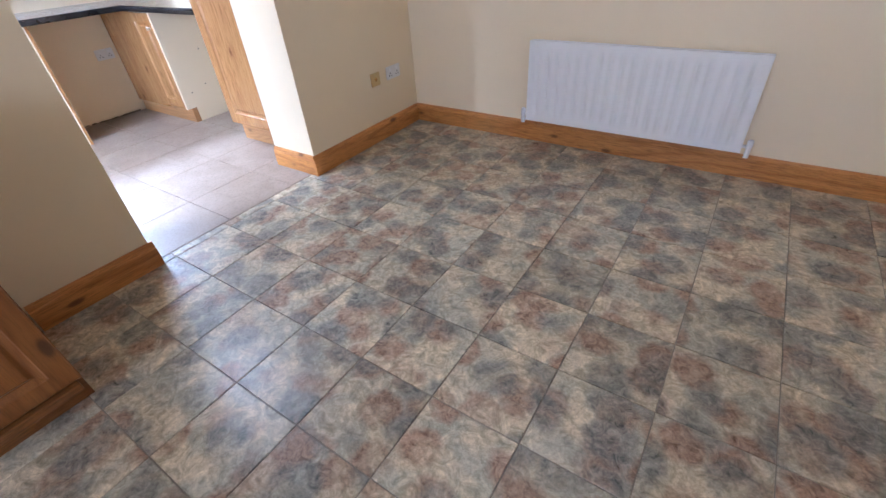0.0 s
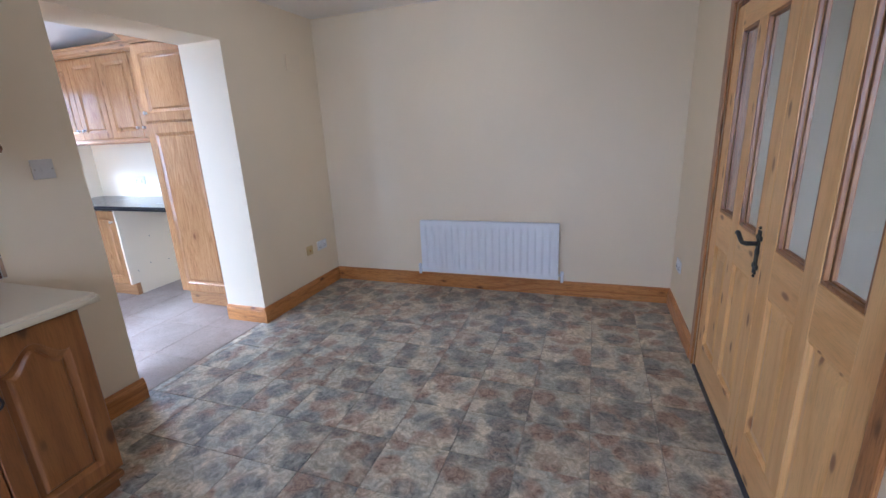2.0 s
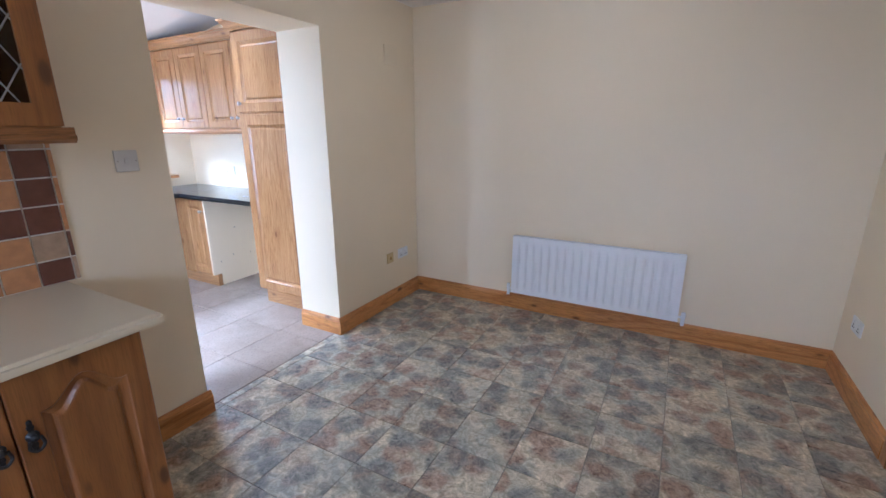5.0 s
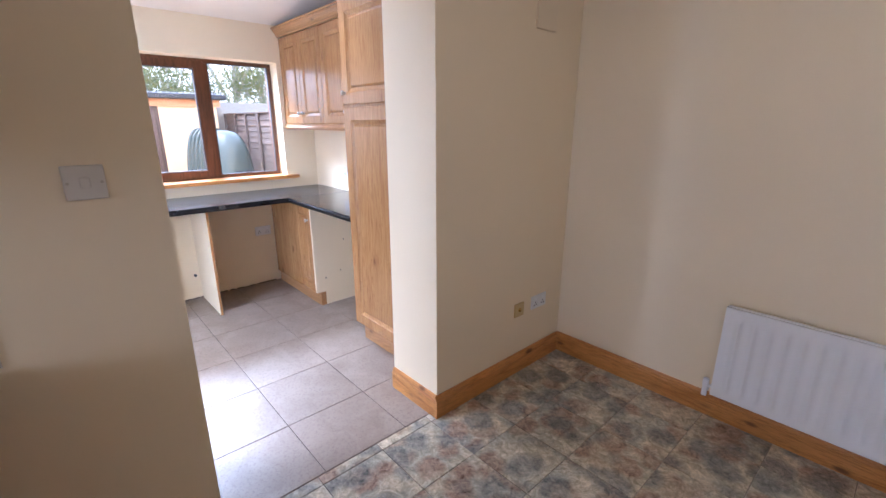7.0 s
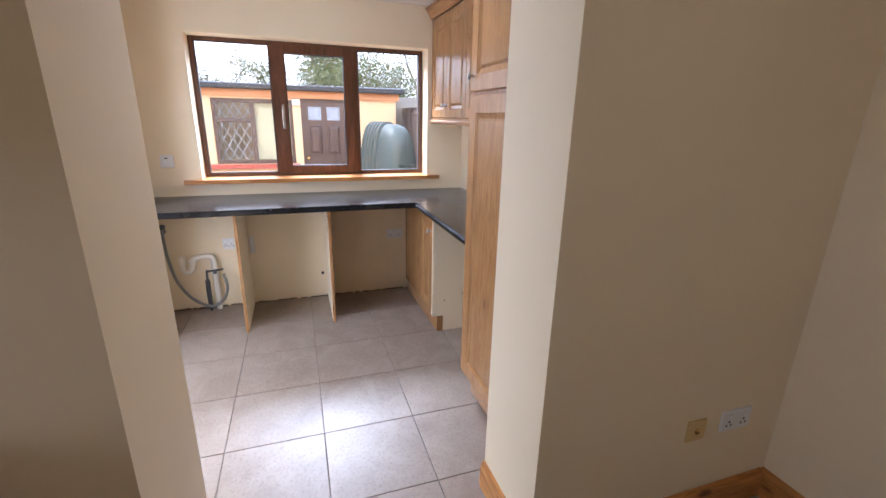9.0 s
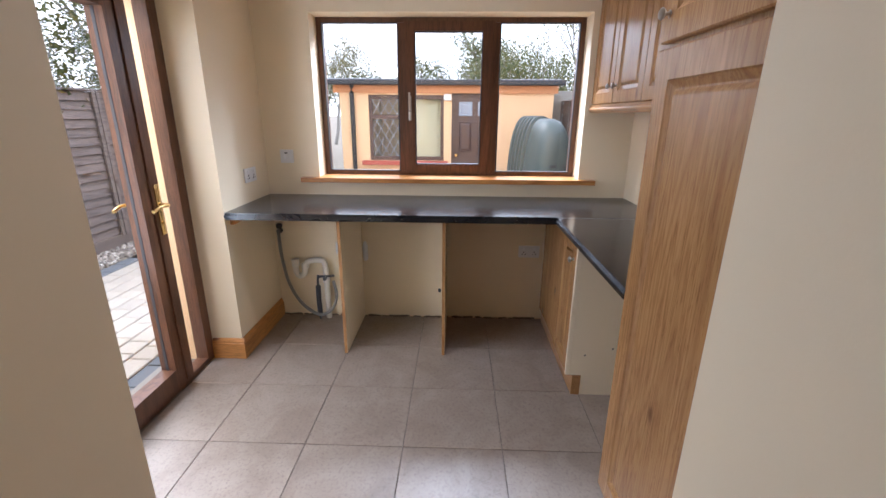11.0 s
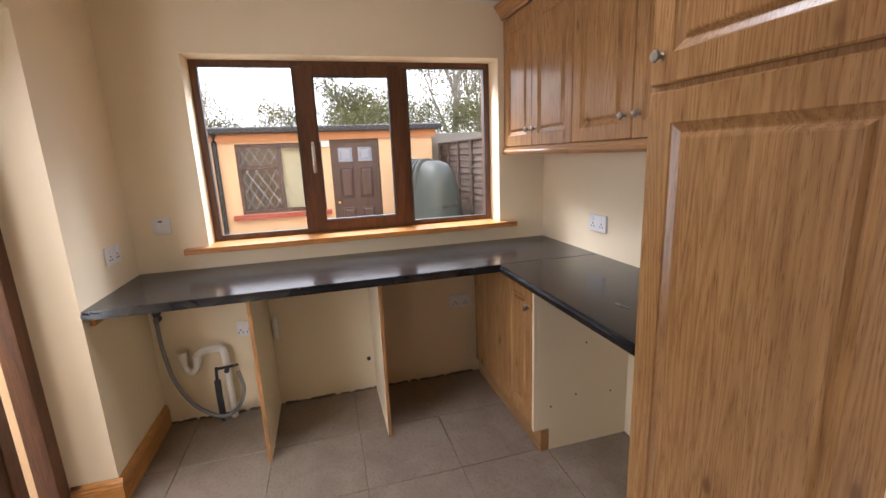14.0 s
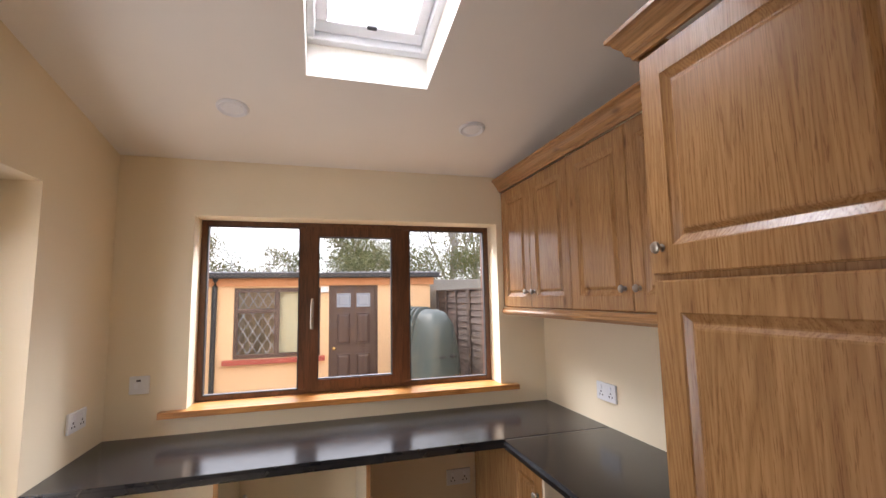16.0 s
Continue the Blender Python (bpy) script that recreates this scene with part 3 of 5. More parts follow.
for y0, y1, z0, z1 in ((0.272, 0.773, 1.056, 2.008), (0.882, 1.328, 1.105, 1.955), (1.44, 1.953, 1.056, 2.008)):
    g = part("pane", one(-4.998, -4.994, y0, y1, z0, z1), GLASS, win)
    g.visible_shadow = False
    part("seal", boxes((-4.99, -4.962, y0, y0 + 0.006, z0, z1), (-4.99, -4.962, y1 - 0.006, y1, z0, z1), (-4.99, -4.962, y0, y1, z0, z0 + 0.006), (-4.99, -4.962, y0, y1, z1 - 0.006, z1)), RUBBER, win)
sb = boxes((-4.965, XE, 0.241, 1.984, 1.001, 1.03), (XE + 0.001, XE + 0.055, 0.125, 2.085, 1.0, 1.03))
solo("window_sill", sb, PINE_Y, "varnished pine window board under the window", "window sill", kind="structure")

# ---- garden door ----
gd = thing("door_1", (-3.6, -0.34, 0), "brown glazed garden door with a narrow side light", "door", kind="structure")
DY0, DY1 = -0.375, -0.305
part("door_frame", rect_ring("x", DY0, DY1, -4.188, -2.782, 0.0, 2.038, 0.068, 0.068, 0.03, 0.068, 0.005), BROWN, gd)
leaf1 = part("door_leaf", rect_ring("x", DY0 + 0.005, DY1 + 0.012, -3.95, -2.855, 0.035, 1.965, 0.13, 0.11, 0.105, 0.105, 0.008), BROWN, gd)
part("door_cover", one(-3.945, -3.885, DY1 + 0.0125, DY1 + 0.02, 0.04, 1.96, bevel=0.003), BROWN, leaf1)
for x0, x1, z0, z1 in ((-3.82, -2.965, 0.14, 1.86), (-4.12, -3.95, 0.03, 1.97)):
    g = part("pane", one(x0, x1, -0.342, -0.338, z0, z1), GLASS, gd)
    g.visible_shadow = False
part("seal", boxes((-3.824, -3.818, -0.344, -0.33, 0.14, 1.86), (-3.88, -3.874, DY1 + 0.003, DY1 + 0.008, 0.035, 1.965)), RUBBER, gd)
for sgn, y in ((1, DY1 + 0.02), (-1, DY0 + 0.005)):
    hb = boxes((-3.93, -3.902, min(y, y + sgn * 0.008), max(y, y + sgn * 0.008), 0.86, 1.11), bevel=0.003)
    tube(hb, smooth_line([(-3.916, y, 1.01), (-3.916, y + sgn * 0.045, 1.01), (-3.90, y + sgn * 0.055, 1.01), (-3.85, y + sgn * 0.055, 1.012), (-3.80, y + sgn * 0.052, 0.998)]), 0.009)
    cyl(hb, (-3.916, y, 0.92), (-3.916, y + sgn * 0.014, 0.92), 0.009)
    part("door_handle", hb, BRASS, leaf1, "polished brass lever on a long plate", True)
solo("door_sill", boxes((-4.19, -2.78, -0.6, -0.382, -0.15, -0.02), bevel=0.006), BLOCK, "pale concrete door step", "door sill", kind="structure")

# ---- roof window ----
rw = thing("window_2", (-3.52, 1.08, 2.6), "white roof window in a plastered shaft", "roof window", kind="structure")
sx0, sx1, sy0, sy1 = SK
bm = bmesh.new()
T = 0.03
box(bm, sx0 - T, sx0, sy0 - T, sy1 + T, kit_z(sx0) + 0.061, 2.78)
box(bm, sx1, sx1 + T, sy0 - T, sy1 + T, kit_z(sx1) + 0.061, 2.9)
for y0, y1 in ((sy0 - T, sy0), (sy1, sy1 + T)):
    vs = [bm.verts.new((x, y, z)) for y in (y0, y1) for x, z in ((sx0, kit_z(sx0) + 0.061), (sx1, kit_z(sx1) + 0.061), (sx1, 2.9), (sx0, 2.78))]
    for f in ((0, 1, 2, 3), (7, 6, 5, 4), (0, 4, 5, 1), (1, 5, 6, 2), (2, 6, 7, 3), (3, 7, 4, 0)):
        bm.faces.new([vs[i] for i in f])
part("shaft", bm, CEIL, rw)
tilt = math.atan(0.12 / (sx1 - sx0))


def tilted(z0, rows, bevel):
    bm = boxes(*rows, bevel=bevel)
    return moved(bm, Matrix.Translation((sx0, 0, z0)) @ Matrix.Rotation(-tilt, 4, "Y"))


L = sx1 - sx0
part("outer_frame", tilted(2.62, ((0, 0.035, sy0, sy1, 0, 0.07), (L - 0.035, L, sy0, sy1, 0, 0.07), (0.035, L - 0.035, sy0, sy0 + 0.03, 0, 0.07), (0.035, L - 0.035, sy1 - 0.03, sy1, 0, 0.07)), 0.004), WHITE, rw)
part("sash", tilted(2.65, ((0.037, 0.1, sy0 + 0.032, sy1 - 0.032, 0, 0.07), (L - 0.1, L - 0.037, sy0 + 0.032, sy1 - 0.032, 0, 0.07), (0.1, L - 0.1, sy0 + 0.032, sy0 + 0.08, 0, 0.07), (0.1, L - 0.1, sy1 - 0.08, sy1 - 0.032, 0, 0.07)), 0.006), WHITE, rw)
g = part("pane", tilted(2.68, ((0.1, L - 0.1, sy0 + 0.08, sy1 - 0.08, 0, 0.004),), 0), GLASS, rw)
g.visible_shadow = False
part("catch", tilted(2.645, ((0.09, 0.11, 1.06, 1.1, 0, 0.012),), 0.003), RUBBER, rw)


# ---- ceiling fittings ----
def downlight(x, y):
    z = kit_z(x)
    d = thing("downlight", (x, y, z), "round white recessed ceiling spotlight, switched off", "ceiling light", "kitchen downlights")
    ax = Vector((0.17, 0, -1)).normalized()
    o = Vector((x, y, z))
    bm = lathe(bmesh.new(), o - ax * 0.001, ax, [(0, 0.068), (0.006, 0.068), (0.013, 0.060), (0.004, 0.047)], 32)
    part("rim", bm, WHITE, d, "", True)
    part("lens", lathe(bmesh.new(), o + ax * 0.0045, ax, [(0, 0.046), (0.0025, 0.044), (0.003, 0.01)], 28), PLASTIC, d, "frosted lens", True)


for x, y in ((-4.28, 0.505), (-4.27, 1.635), (-3.0, 0.4), (-3.0, 1.72)):
    downlight(x, y)

sp = thing("spotlight_bar", (-0.68, 1.78, DINE_H), "ceiling spotlight bar with lit halogen spots", "ceiling light")
part("bar", one(-1.15, -0.2, 1.755, 1.805, DINE_H - 0.03, DINE_H - 0.001, bevel=0.006), PEWTER, sp)
for i, x in enumerate((-1.08, -0.68, -0.28)):
    o = Vector((x, 1.78, DINE_H - 0.03))
    ax = Vector((0.25 * (1 - i), -0.35, -1)).normalized()
    h = part("spot_head", lathe(bmesh.new(), o, ax, [(0, 0.008), (0.02, 0.012), (0.03, 0.026), (0.075, 0.032), (0.078, 0.029)], 20), PEWTER, sp, "", True)
    part("bulb", lathe(bmesh.new(), o + ax * 0.0785, ax, [(0, 0.026), (0.004, 0.02)], 16), BULB, h, "glowing halogen bulb")
    lamp("spot_lamp", "POINT", 0.5, Matrix.Translation(o + ax * 0.12), (1, 0.86, 0.7), (0.03, 0.03))


# ---- electrical fittings ----
def plate(name, label, category, at, axis, w, h, material=PLASTIC, kind="socket"):
    """A wall plate whose face looks along axis (x, -x, y or -y)."""
    t = thing(name, at, label, category)
    m = Matrix.Translation(at) @ Matrix.Rotation({"-y": 0, "x": math.pi / 2, "y": math.pi, "-x": -math.pi / 2}[axis], 4, "Z")
    part("plate", moved(one(-w / 2, w / 2, -0.011, -0.0005, -h / 2, h / 2, bevel=0.003), m), material, t)
    if kind == "socket":
        for s in (-1, 1):
            part("rocker", moved(one(s * w * 0.25 - 0.007, s * w * 0.25 + 0.007, -0.0155, -0.011, 0.012, 0.03, bevel=0.001), m), WHITE, t)
            # raised dark blocks draw the shade inside the pin holes
            bm = boxes(*[(s * w * 0.25 + dx - 0.003, s * w * 0.25 + dx + 0.003, -0.0125, -0.011, z0, z0 + 0.008) for dx, z0 in ((-0.011, -0.022), (0.011, -0.022), (0, -0.006))])
            part("pin_hole", moved(bm, m), RUBBER, t)
    elif kind == "switch":
        part("rocker", moved(one(-0.011, 0.011, -0.0155, -0.011, -0.014, 0.014, bevel=0.002), m), GREY_BEIGE, t)
        for s in (-1, 1):
            part("screw", moved(cyl(bmesh.new(), (s * w * 0.4, -0.011, 0), (s * w * 0.4, -0.0125, 0), 0.004, n=10), m), PEWTER, t)
    elif kind == "fused":
        part("rocker", moved(one(-0.02, -0.004, -0.016, -0.011, -0.018, 0.012, bevel=0.0015), m), WHITE, t)
        part("neon", moved(one(-0.012, 0.006, -0.0135, -0.011, 0.018, 0.026), m), RUBBER, t)
    elif kind == "aerial":
        part("outlet", moved(lathe(bmesh.new(), (0, -0.011, 0), (0, -1, 0), [(0, 0.012), (0.004, 0.012), (0.008, 0.006)], 16), m), BRASS, t, "", True)
    return t


plate("light_switch", "white plastic light switch on the cream wall", "light switch", (XW, 0.34, 1.365), "x", 0.09, 0.09, GREY_BEIGE, "switch")
plate("aerial_socket", "yellowed ivory aerial outlet above the skirting", "socket", (XW, 2.235, 0.425), "x", 0.086, 0.086, IVORY, "aerial")
plate("double_socket", "white double wall socket near the room corner", "socket", (XW, 2.43, 0.43), "x", 0.146, 0.086)
plate("blank_plate", "cream blanking plate high on the wall", "wall plate", (XW, 2.34, 2.05), "x", 0.17, 0.14, CREAM_BOARD, "none")
plate("double_socket", "white double wall socket beside the pine door", "socket", (XR, 2.41, 0.41), "-x", 0.146, 0.086)
plate("fused_switch", "white fused switch on the window wall", "switch", (XE, 0.028, 1.166), "x", 0.088, 0.088, kind="fused")
plate("double_socket", "white double socket above the black worktop", "socket", (-4.545, YL, 1.075), "y", 0.146, 0.086)
plate("double_socket", "metal-edged double socket above the worktop return", "socket", (-4.19, YR, 1.08), "-y", 0.15, 0.09)
plate("double_socket", "white double socket under the black worktop", "socket", (XE, 1.69, 0.52), "x", 0.146, 0.086)
plate("single_socket", "white socket under the worktop beside the pipes", "socket", (XE, 0.36, 0.523), "x", 0.088, 0.088)

# ---- radiator ----
rad = thing("radiator", (-0.53, YN - 0.06, 0.16), "white ribbed double panel radiator on the wall", "radiator")
RX0, RX1, RZ0, RZ1, RY = -1.16, 0.085, 0.165, 0.655, 2.598


def ribbed(y, out, ribs=20):
    bm = bmesh.new()
    nx, nz = ribs * 8, 24
    grid = []
    for j in range(nz + 1):
        z = RZ0 + (RZ1 - RZ0) * j / nz
        ez = max(0.0, min(1.0, (min(z - RZ0, RZ1 - z) - 0.035) / 0.018))
        row = []
        for i in range(nx + 1):
            x = RX0 + (RX1 - RX0) * i / nx
            ex = max(0.0, min(1.0, (min(x - RX0, RX1 - x) - 0.012) / 0.012))
            s = 0.5 - 0.5 * math.cos(2 * math.pi * i / 8)
            row.append(bm.verts.new((x, y + out * 0.013 * (1 - min(1, s * 1.6)) * ez * ex, z)))
        grid.append(row)
    for a, b in zip(grid, grid[1:]):
        for i in range(nx):
            bm.faces.new((a[i], a[i + 1], b[i + 1], b[i]))
    rim = [*grid[0], *(r[-1] for r in grid[1:]), *grid[-1][-2::-1], *(r[0] for r in grid[-2:0:-1])]
    back = [bm.verts.new(v.co + Vector((0, out * 0.02, 0))) for v in rim]
    for i in range(len(rim)):
        k = (i + 1) % len(rim)
        bm.faces.new((rim[i], rim[k], back[k], back[i]))
    bm.faces.new(back)
    return bm


part("front_panel", ribbed(RY, 1), WHITE, rad, "", True)
part("back_panel", one(RX0, RX1, RY + 0.036, RY + 0.052, RZ0, RZ1, bevel=0.005), WHITE, rad)
for s, x in ((-1, RX0), (1, RX1)):
    bm = cyl(bmesh.new(), (x, RY + 0.03, RZ0 + 0.03), (x + s * 0.045, RY + 0.03, RZ0 + 0.03), 0.009)
    cyl(bm, (x + s * 0.032, RY + 0.03, RZ0 - 0.03), (x + s * 0.032, RY + 0.03, RZ0 + 0.035), 0.013)
    lathe(bm, (x + s * 0.032, RY + 0.03, RZ0 + 0.035), (0, 0, 1), [(0, 0.016), (0.03, 0.014), (0.034, 0.008)], 12)
    part("valve", bm, WHITE, rad, "white plastic valve", True)
    part("pipe", cyl(bmesh.new(), (x + s * 0.032, RY + 0.035, RZ0 - 0.018), (x + s * 0.032, YN - 0.001, RZ0 - 0.018), 0.0075), WHITE, rad)
for x in (-0.9, -0.17):
    part("bracket", one(x - 0.02, x + 0.02, RY + 0.052, YN - 0.0005, RZ0 + 0.06, RZ1 - 0.06), WHITE, rad)


# ---- kitchen units ----
def unit_door(parent, x0, x1, z0, z1, y, knob_at=None, stile=0.062):
    bm = moved(cabinet_door_mesh(x1 - x0 - 0.003, z1 - z0 - 0.003, 0.0, stile), Matrix.Translation((x0 + 0.0015, y, z0 + 0.0015)))
    d = part("door", bm, OAK_Z, parent)
    if knob_at:
        knob(d, (knob_at[0], y, knob_at[1]), (0, -1, 0))
    return d


CORNICE = [(0, 0), (0.008, 0), (0.012, 0.012), (0.02, 0.016), (0.026, 0.034), (0.042, 0.05), (0.046, 0.062), (0.058, 0.066), (0.058, 0.078), (0, 0.078)]
PELMET = [(0, 0), (0.012, 0), (0.016, 0.008), (0.024, 0.014), (0.024, 0.022), (0.016, 0.03), (0.016, 0.045), (0, 0.045)]
tall = thing("tall_cupboard", (-2.85, 2.0, 0), "tall oak-effect larder cupboard with raised panel doors", "cupboard")
part("body", one(-3.172, -2.572, 1.732, YR - 0.001, 0.14, 2.215), OAK_Z, tall)
part("filler", one(-2.571, XK - 0.001, 1.735, YR - 0.001, 0.0, 2.215), OAK_Z, tall)
part("plinth", one(-3.162, -2.572, 1.775, 1.793, 0.0, 0.139), OAK_X, tall)
unit_door(tall, -3.172, -2.572, 0.145, 1.61, 1.711, None, 0.078)
unit_door(tall, -3.172, -2.572, 1.622, 2.205, 1.711, (-3.132, 1.69), 0.07)
bm = sweep(bmesh.new(), CORNICE, (-3.173, 1.711, 2.212), (XK - 0.001, 1.711, 2.212), side=(0, -1, 0), mitre=1)
sweep(bm, CORNICE, (-3.173, 1.711, 2.212), (-3.173, YR - 0.001, 2.212), side=(-1, 0, 0), mitre=1)
part("cornice", bm, OAK_X, tall)

for i, (x0, xm, x1) in enumerate(((-4.808, -4.43, -4.03), (-4.03, -3.62, -3.212))):
    w = thing("wall_cupboard", ((x0 + x1) / 2, 2.15, 1.5), "oak-effect wall cupboard with two raised panel doors", "cupboard", "kitchen wall cupboards")
    part("body", one(x0 + 0.001, x1 - 0.001, 2.042, YR - 0.001, 1.502, 2.25), OAK_Z, w)
    unit_door(w, x0, xm, 1.505, 2.24, 2.021, (xm - 0.04, 1.595))
    unit_door(w, xm, x1, 1.505, 2.24, 2.021, (xm + 0.04, 1.595))
    part("cornice", sweep(bmesh.new(), CORNICE, (x0, 2.021, 2.245), (x1, 2.021, 2.245), side=(0, -1, 0)), OAK_X, w)
    part("pelmet", sweep(bmesh.new(), PELMET, (x0, 2.03, 1.457), (x1, 2.03, 1.457), side=(0, -1, 0)), OAK_X, w)

base = thing("base_cupboard", (-4.1, 2.0, 0), "narrow oak-effect base cupboard beside an appliance gap", "cupboard")
part("side_panel", boxes((-3.92, -3.902, 1.79, YR - 0.001, 0.12, 0.868), (-3.92, -3.902, 1.851, YR - 0.001, 0.0, 0.12)), CREAM_BOARD, base, "cream faced end panel with screw holes")
part("front_edge", one(-3.92, -3.902, 1.768, 1.789, 0.12, 0.868), CREAM_BOARD, base)
part("corner_panel", one(XE + 0.02, -4.245, 1.79, 1.808, 0.1, 0.868), OAK_Z, base, "oak-effect blank corner panel")
part("plinth", one(XE + 0.03, -3.9, 1.805, 1.85, 0.0, 0.119), OAK_X, base)
part("body", one(-4.24, -3.921, 1.79, YR - 0.001, 0.12, 0.868), CREAM_BOARD, base)
unit_door(base, -4.235, -3.925, 0.125, 0.855, 1.768, (-3.96, 0.75))
# screw holes aren't cut: dark discs on the panel give their shade
for y, z in ((2.0, 0.28), (2.2, 0.26), (1.86, 0.24), (2.05, 0.55)):
    part("screw_hole", cyl(bmesh.new(), (-3.902, y, z), (-3.9, y, z), 0.005, n=8), RUBBER, base)

for y in (0.485, 1.095):
    gp = thing("worktop_support", (-4.5, y, 0), "cream faced board standing under the worktop", "support panel", "worktop supports")
    part("board", one(XE + 0.003, -4.27, y, y + 0.018, 0.0, 0.867), CREAM_BOARD, gp)
    part("edging", one(-4.269, -4.266, y, y + 0.018, 0.0, 0.867), OAK_Z, gp)
solo("support_batten", one(XE + 0.05, -4.24, YL + 0.001, YL + 0.022, 0.83, 0.867, bevel=0.002), PINE_X, "short pine batten fixed under the worktop end", "batten")
wt = thing("worktop", (-4.4, 1.1, 0.87), "black slate-effect laminate worktop in an L shape", "worktop")


def top_slab(x0, x1, y0, y1, front):
    bm = one(x0, x1, y0, y1, 0.869, 0.909)
    es = [e for e in bm.edges if all(abs((v.co.x if front == "x" else v.co.y) - (x1 if front == "x" else y0)) < 1e-5 for v in e.verts) and abs(e.verts[0].co.z - e.verts[1].co.z) < 1e-6]
    bmesh.ops.bevel(bm, geom=es, offset=0.012, segments=4, affect="EDGES")
    return bm


part("long_run", top_slab(XE + 0.002, -4.185, YL + 0.001, YR - 0.001, "x"), SLATE, wt, "", True)
part("return_run", top_slab(-4.1835, -3.175, 1.71, YR - 0.001, "y"), SLATE, wt, "", True)
part("joint_strip", one(-4.187, -4.182, 1.73, YR - 0.002, 0.9, 0.9095), PEWTER, wt, "thin metal joint strip")
solo("key", tube(one(-3.49, -3.46, 1.885, 1.9, 0.9092, 0.913, bevel=0.001), [(-3.46, 1.893, 0.9112), (-3.43, 1.9, 0.9112)], 0.002), PEWTER, "small metal key lying on the black worktop", "key")

# ---- pipes under the worktop ----
PX = XE + 0.05
tr = thing("sink_waste", (PX, 0.2, 0), "white plastic waste trap with open pipe end", "waste pipe")
part("trap", tube(bmesh.new(), smooth_line([(PX, 0.03, 0.44), (PX, 0.03, 0.36), (PX + 0.005, 0.055, 0.325), (PX + 0.005, 0.09, 0.345), (PX, 0.1, 0.40), (PX, 0.125, 0.435), (PX, 0.2, 0.445), (PX, 0.24, 0.425), (PX, 0.245, 0.3), (PX, 0.245, 0.001)], 5), 0.02, 14), WASTE, tr, "", True)
for p, q in (((PX, 0.03, 0.40), (PX, 0.03, 0.45)), ((PX, 0.1, 0.385), (PX, 0.1, 0.42)), ((PX, 0.245, 0.28), (PX, 0.245, 0.32))):
    part("collar", cyl(bmesh.new(), p, q, 0.026), WASTE, tr, "", True)
tr2 = thing("water_supply", (PX, 0.2, 0), "dark copper supply pipes with valves", "pipe")
part("pipe", tube(bmesh.new(), [(PX + 0.03, 0.19, 0.001), (PX + 0.03, 0.19, 0.3), (PX + 0.03, 0.195, 0.34)], 0.0085), RUBBER, tr2, "", True)
part("lagging", tube(bmesh.new(), [(PX + 0.03, 0.19, 0.03), (PX + 0.03, 0.188, 0.15), (PX + 0.03, 0.19, 0.26)], 0.018), RUBBER, tr2, "grey foam pipe lagging", True)
bm = cyl(bmesh.new(), (PX + 0.03, 0.195, 0.33), (PX + 0.03, 0.31, 0.34), 0.008)
cyl(bm, (PX + 0.03, 0.26, 0.337), (PX + 0.075, 0.26, 0.337), 0.007)
lathe(bm, (PX + 0.07, 0.26, 0.337), (1, 0, 0), [(0, 0.012), (0.02, 0.014), (0.024, 0.006)], 10)
part("valve", bm, RUBBER, tr2, "small black valve", True)
ho = thing("drain_hose", (PX, 0.05, 0), "grey corrugated drain hose looped along the wall", "hose")
part("hose", tube(bmesh.new(), smooth_line([(PX - 0.02, -0.07, 0.68), (PX + 0.01, -0.065, 0.62), (PX + 0.015, -0.055, 0.45), (PX + 0.02, -0.02, 0.27), (PX + 0.05, 0.07, 0.13), (PX + 0.08, 0.2, 0.06), (PX + 0.08, 0.29, 0.1), (PX + 0.07, 0.33, 0.2), (PX + 0.05, 0.31, 0.31)], 8), 0.011), GREY_PIPE, ho, "", True)
part("hose_end", lathe(bmesh.new(), (PX - 0.02, -0.07, 0.665), (0, 0.1, 1), [(0, 0.014), (0.02, 0.022), (0.035, 0.022), (0.04, 0.012)], 14), RUBBER, ho, "", True)
part("clip", one(XE + 0.001, PX - 0.005, -0.085, -0.055, 0.64, 0.66), RUBBER, ho)
solo("air_freshener", lathe(bmesh.new(), (XE + 0.02, 0.53, 0.44), (0, 0, 1), [(0, 0.012), (0.01, 0.018), (0.11, 0.018), (0.14, 0.008)], 14), PLASTIC, "slim white plastic fitting on the wall", "fitting", smooth=True)
solo("wall_plug", cyl(bmesh.new(), (XE, 1.06, 0.212), (XE + 0.015, 1.06, 0.212), 0.012, n=10), RUBBER, "small dark wall plug under the worktop", "wall plug")
# rough mortar line where the wall meets the floor
rng = random.Random(5)
bm = bmesh.new()
for i in range(150):
    y = -0.1 + 1.85 * rng.random()
    s = 0.004 + 0.009 * rng.random()
    bmesh.ops.create_icosphere(bm, subdivisions=1, radius=s, matrix=Matrix.Translation((XE + 0.012 * rng.random() + 0.004, y, s * 0.3)) @ Matrix.Diagonal((1, 2.2, 0.6, 1)))
solo("mortar_crumbs", bm, GROUT, "grey mortar crumbs along the foot of the wall", "mortar", kind="stuff")

# ---- dining room: waxed pine units on the west wall ----
UY = 0.0  # end of the run
bu = thing("base_cupboard", (-1.85, -0.35, 0), "waxed pine base cupboard with arched panel doors", "cupboard", "dining room units")


def arched_door(parent, y0, y1, z0, z1, x, arch=0.07, glazed=False):
    w, h = y1 - y0 - 0.004, z1 - z0 - 0.004
    m = Matrix.Translation((x, y0 + 0.002, z0 + 0.002)) @ Matrix.Rotation(math.pi / 2, 4, "Z")
    return part("door", moved(cabinet_door_mesh(w, h, arch), m), OLDPINE_Z, parent)


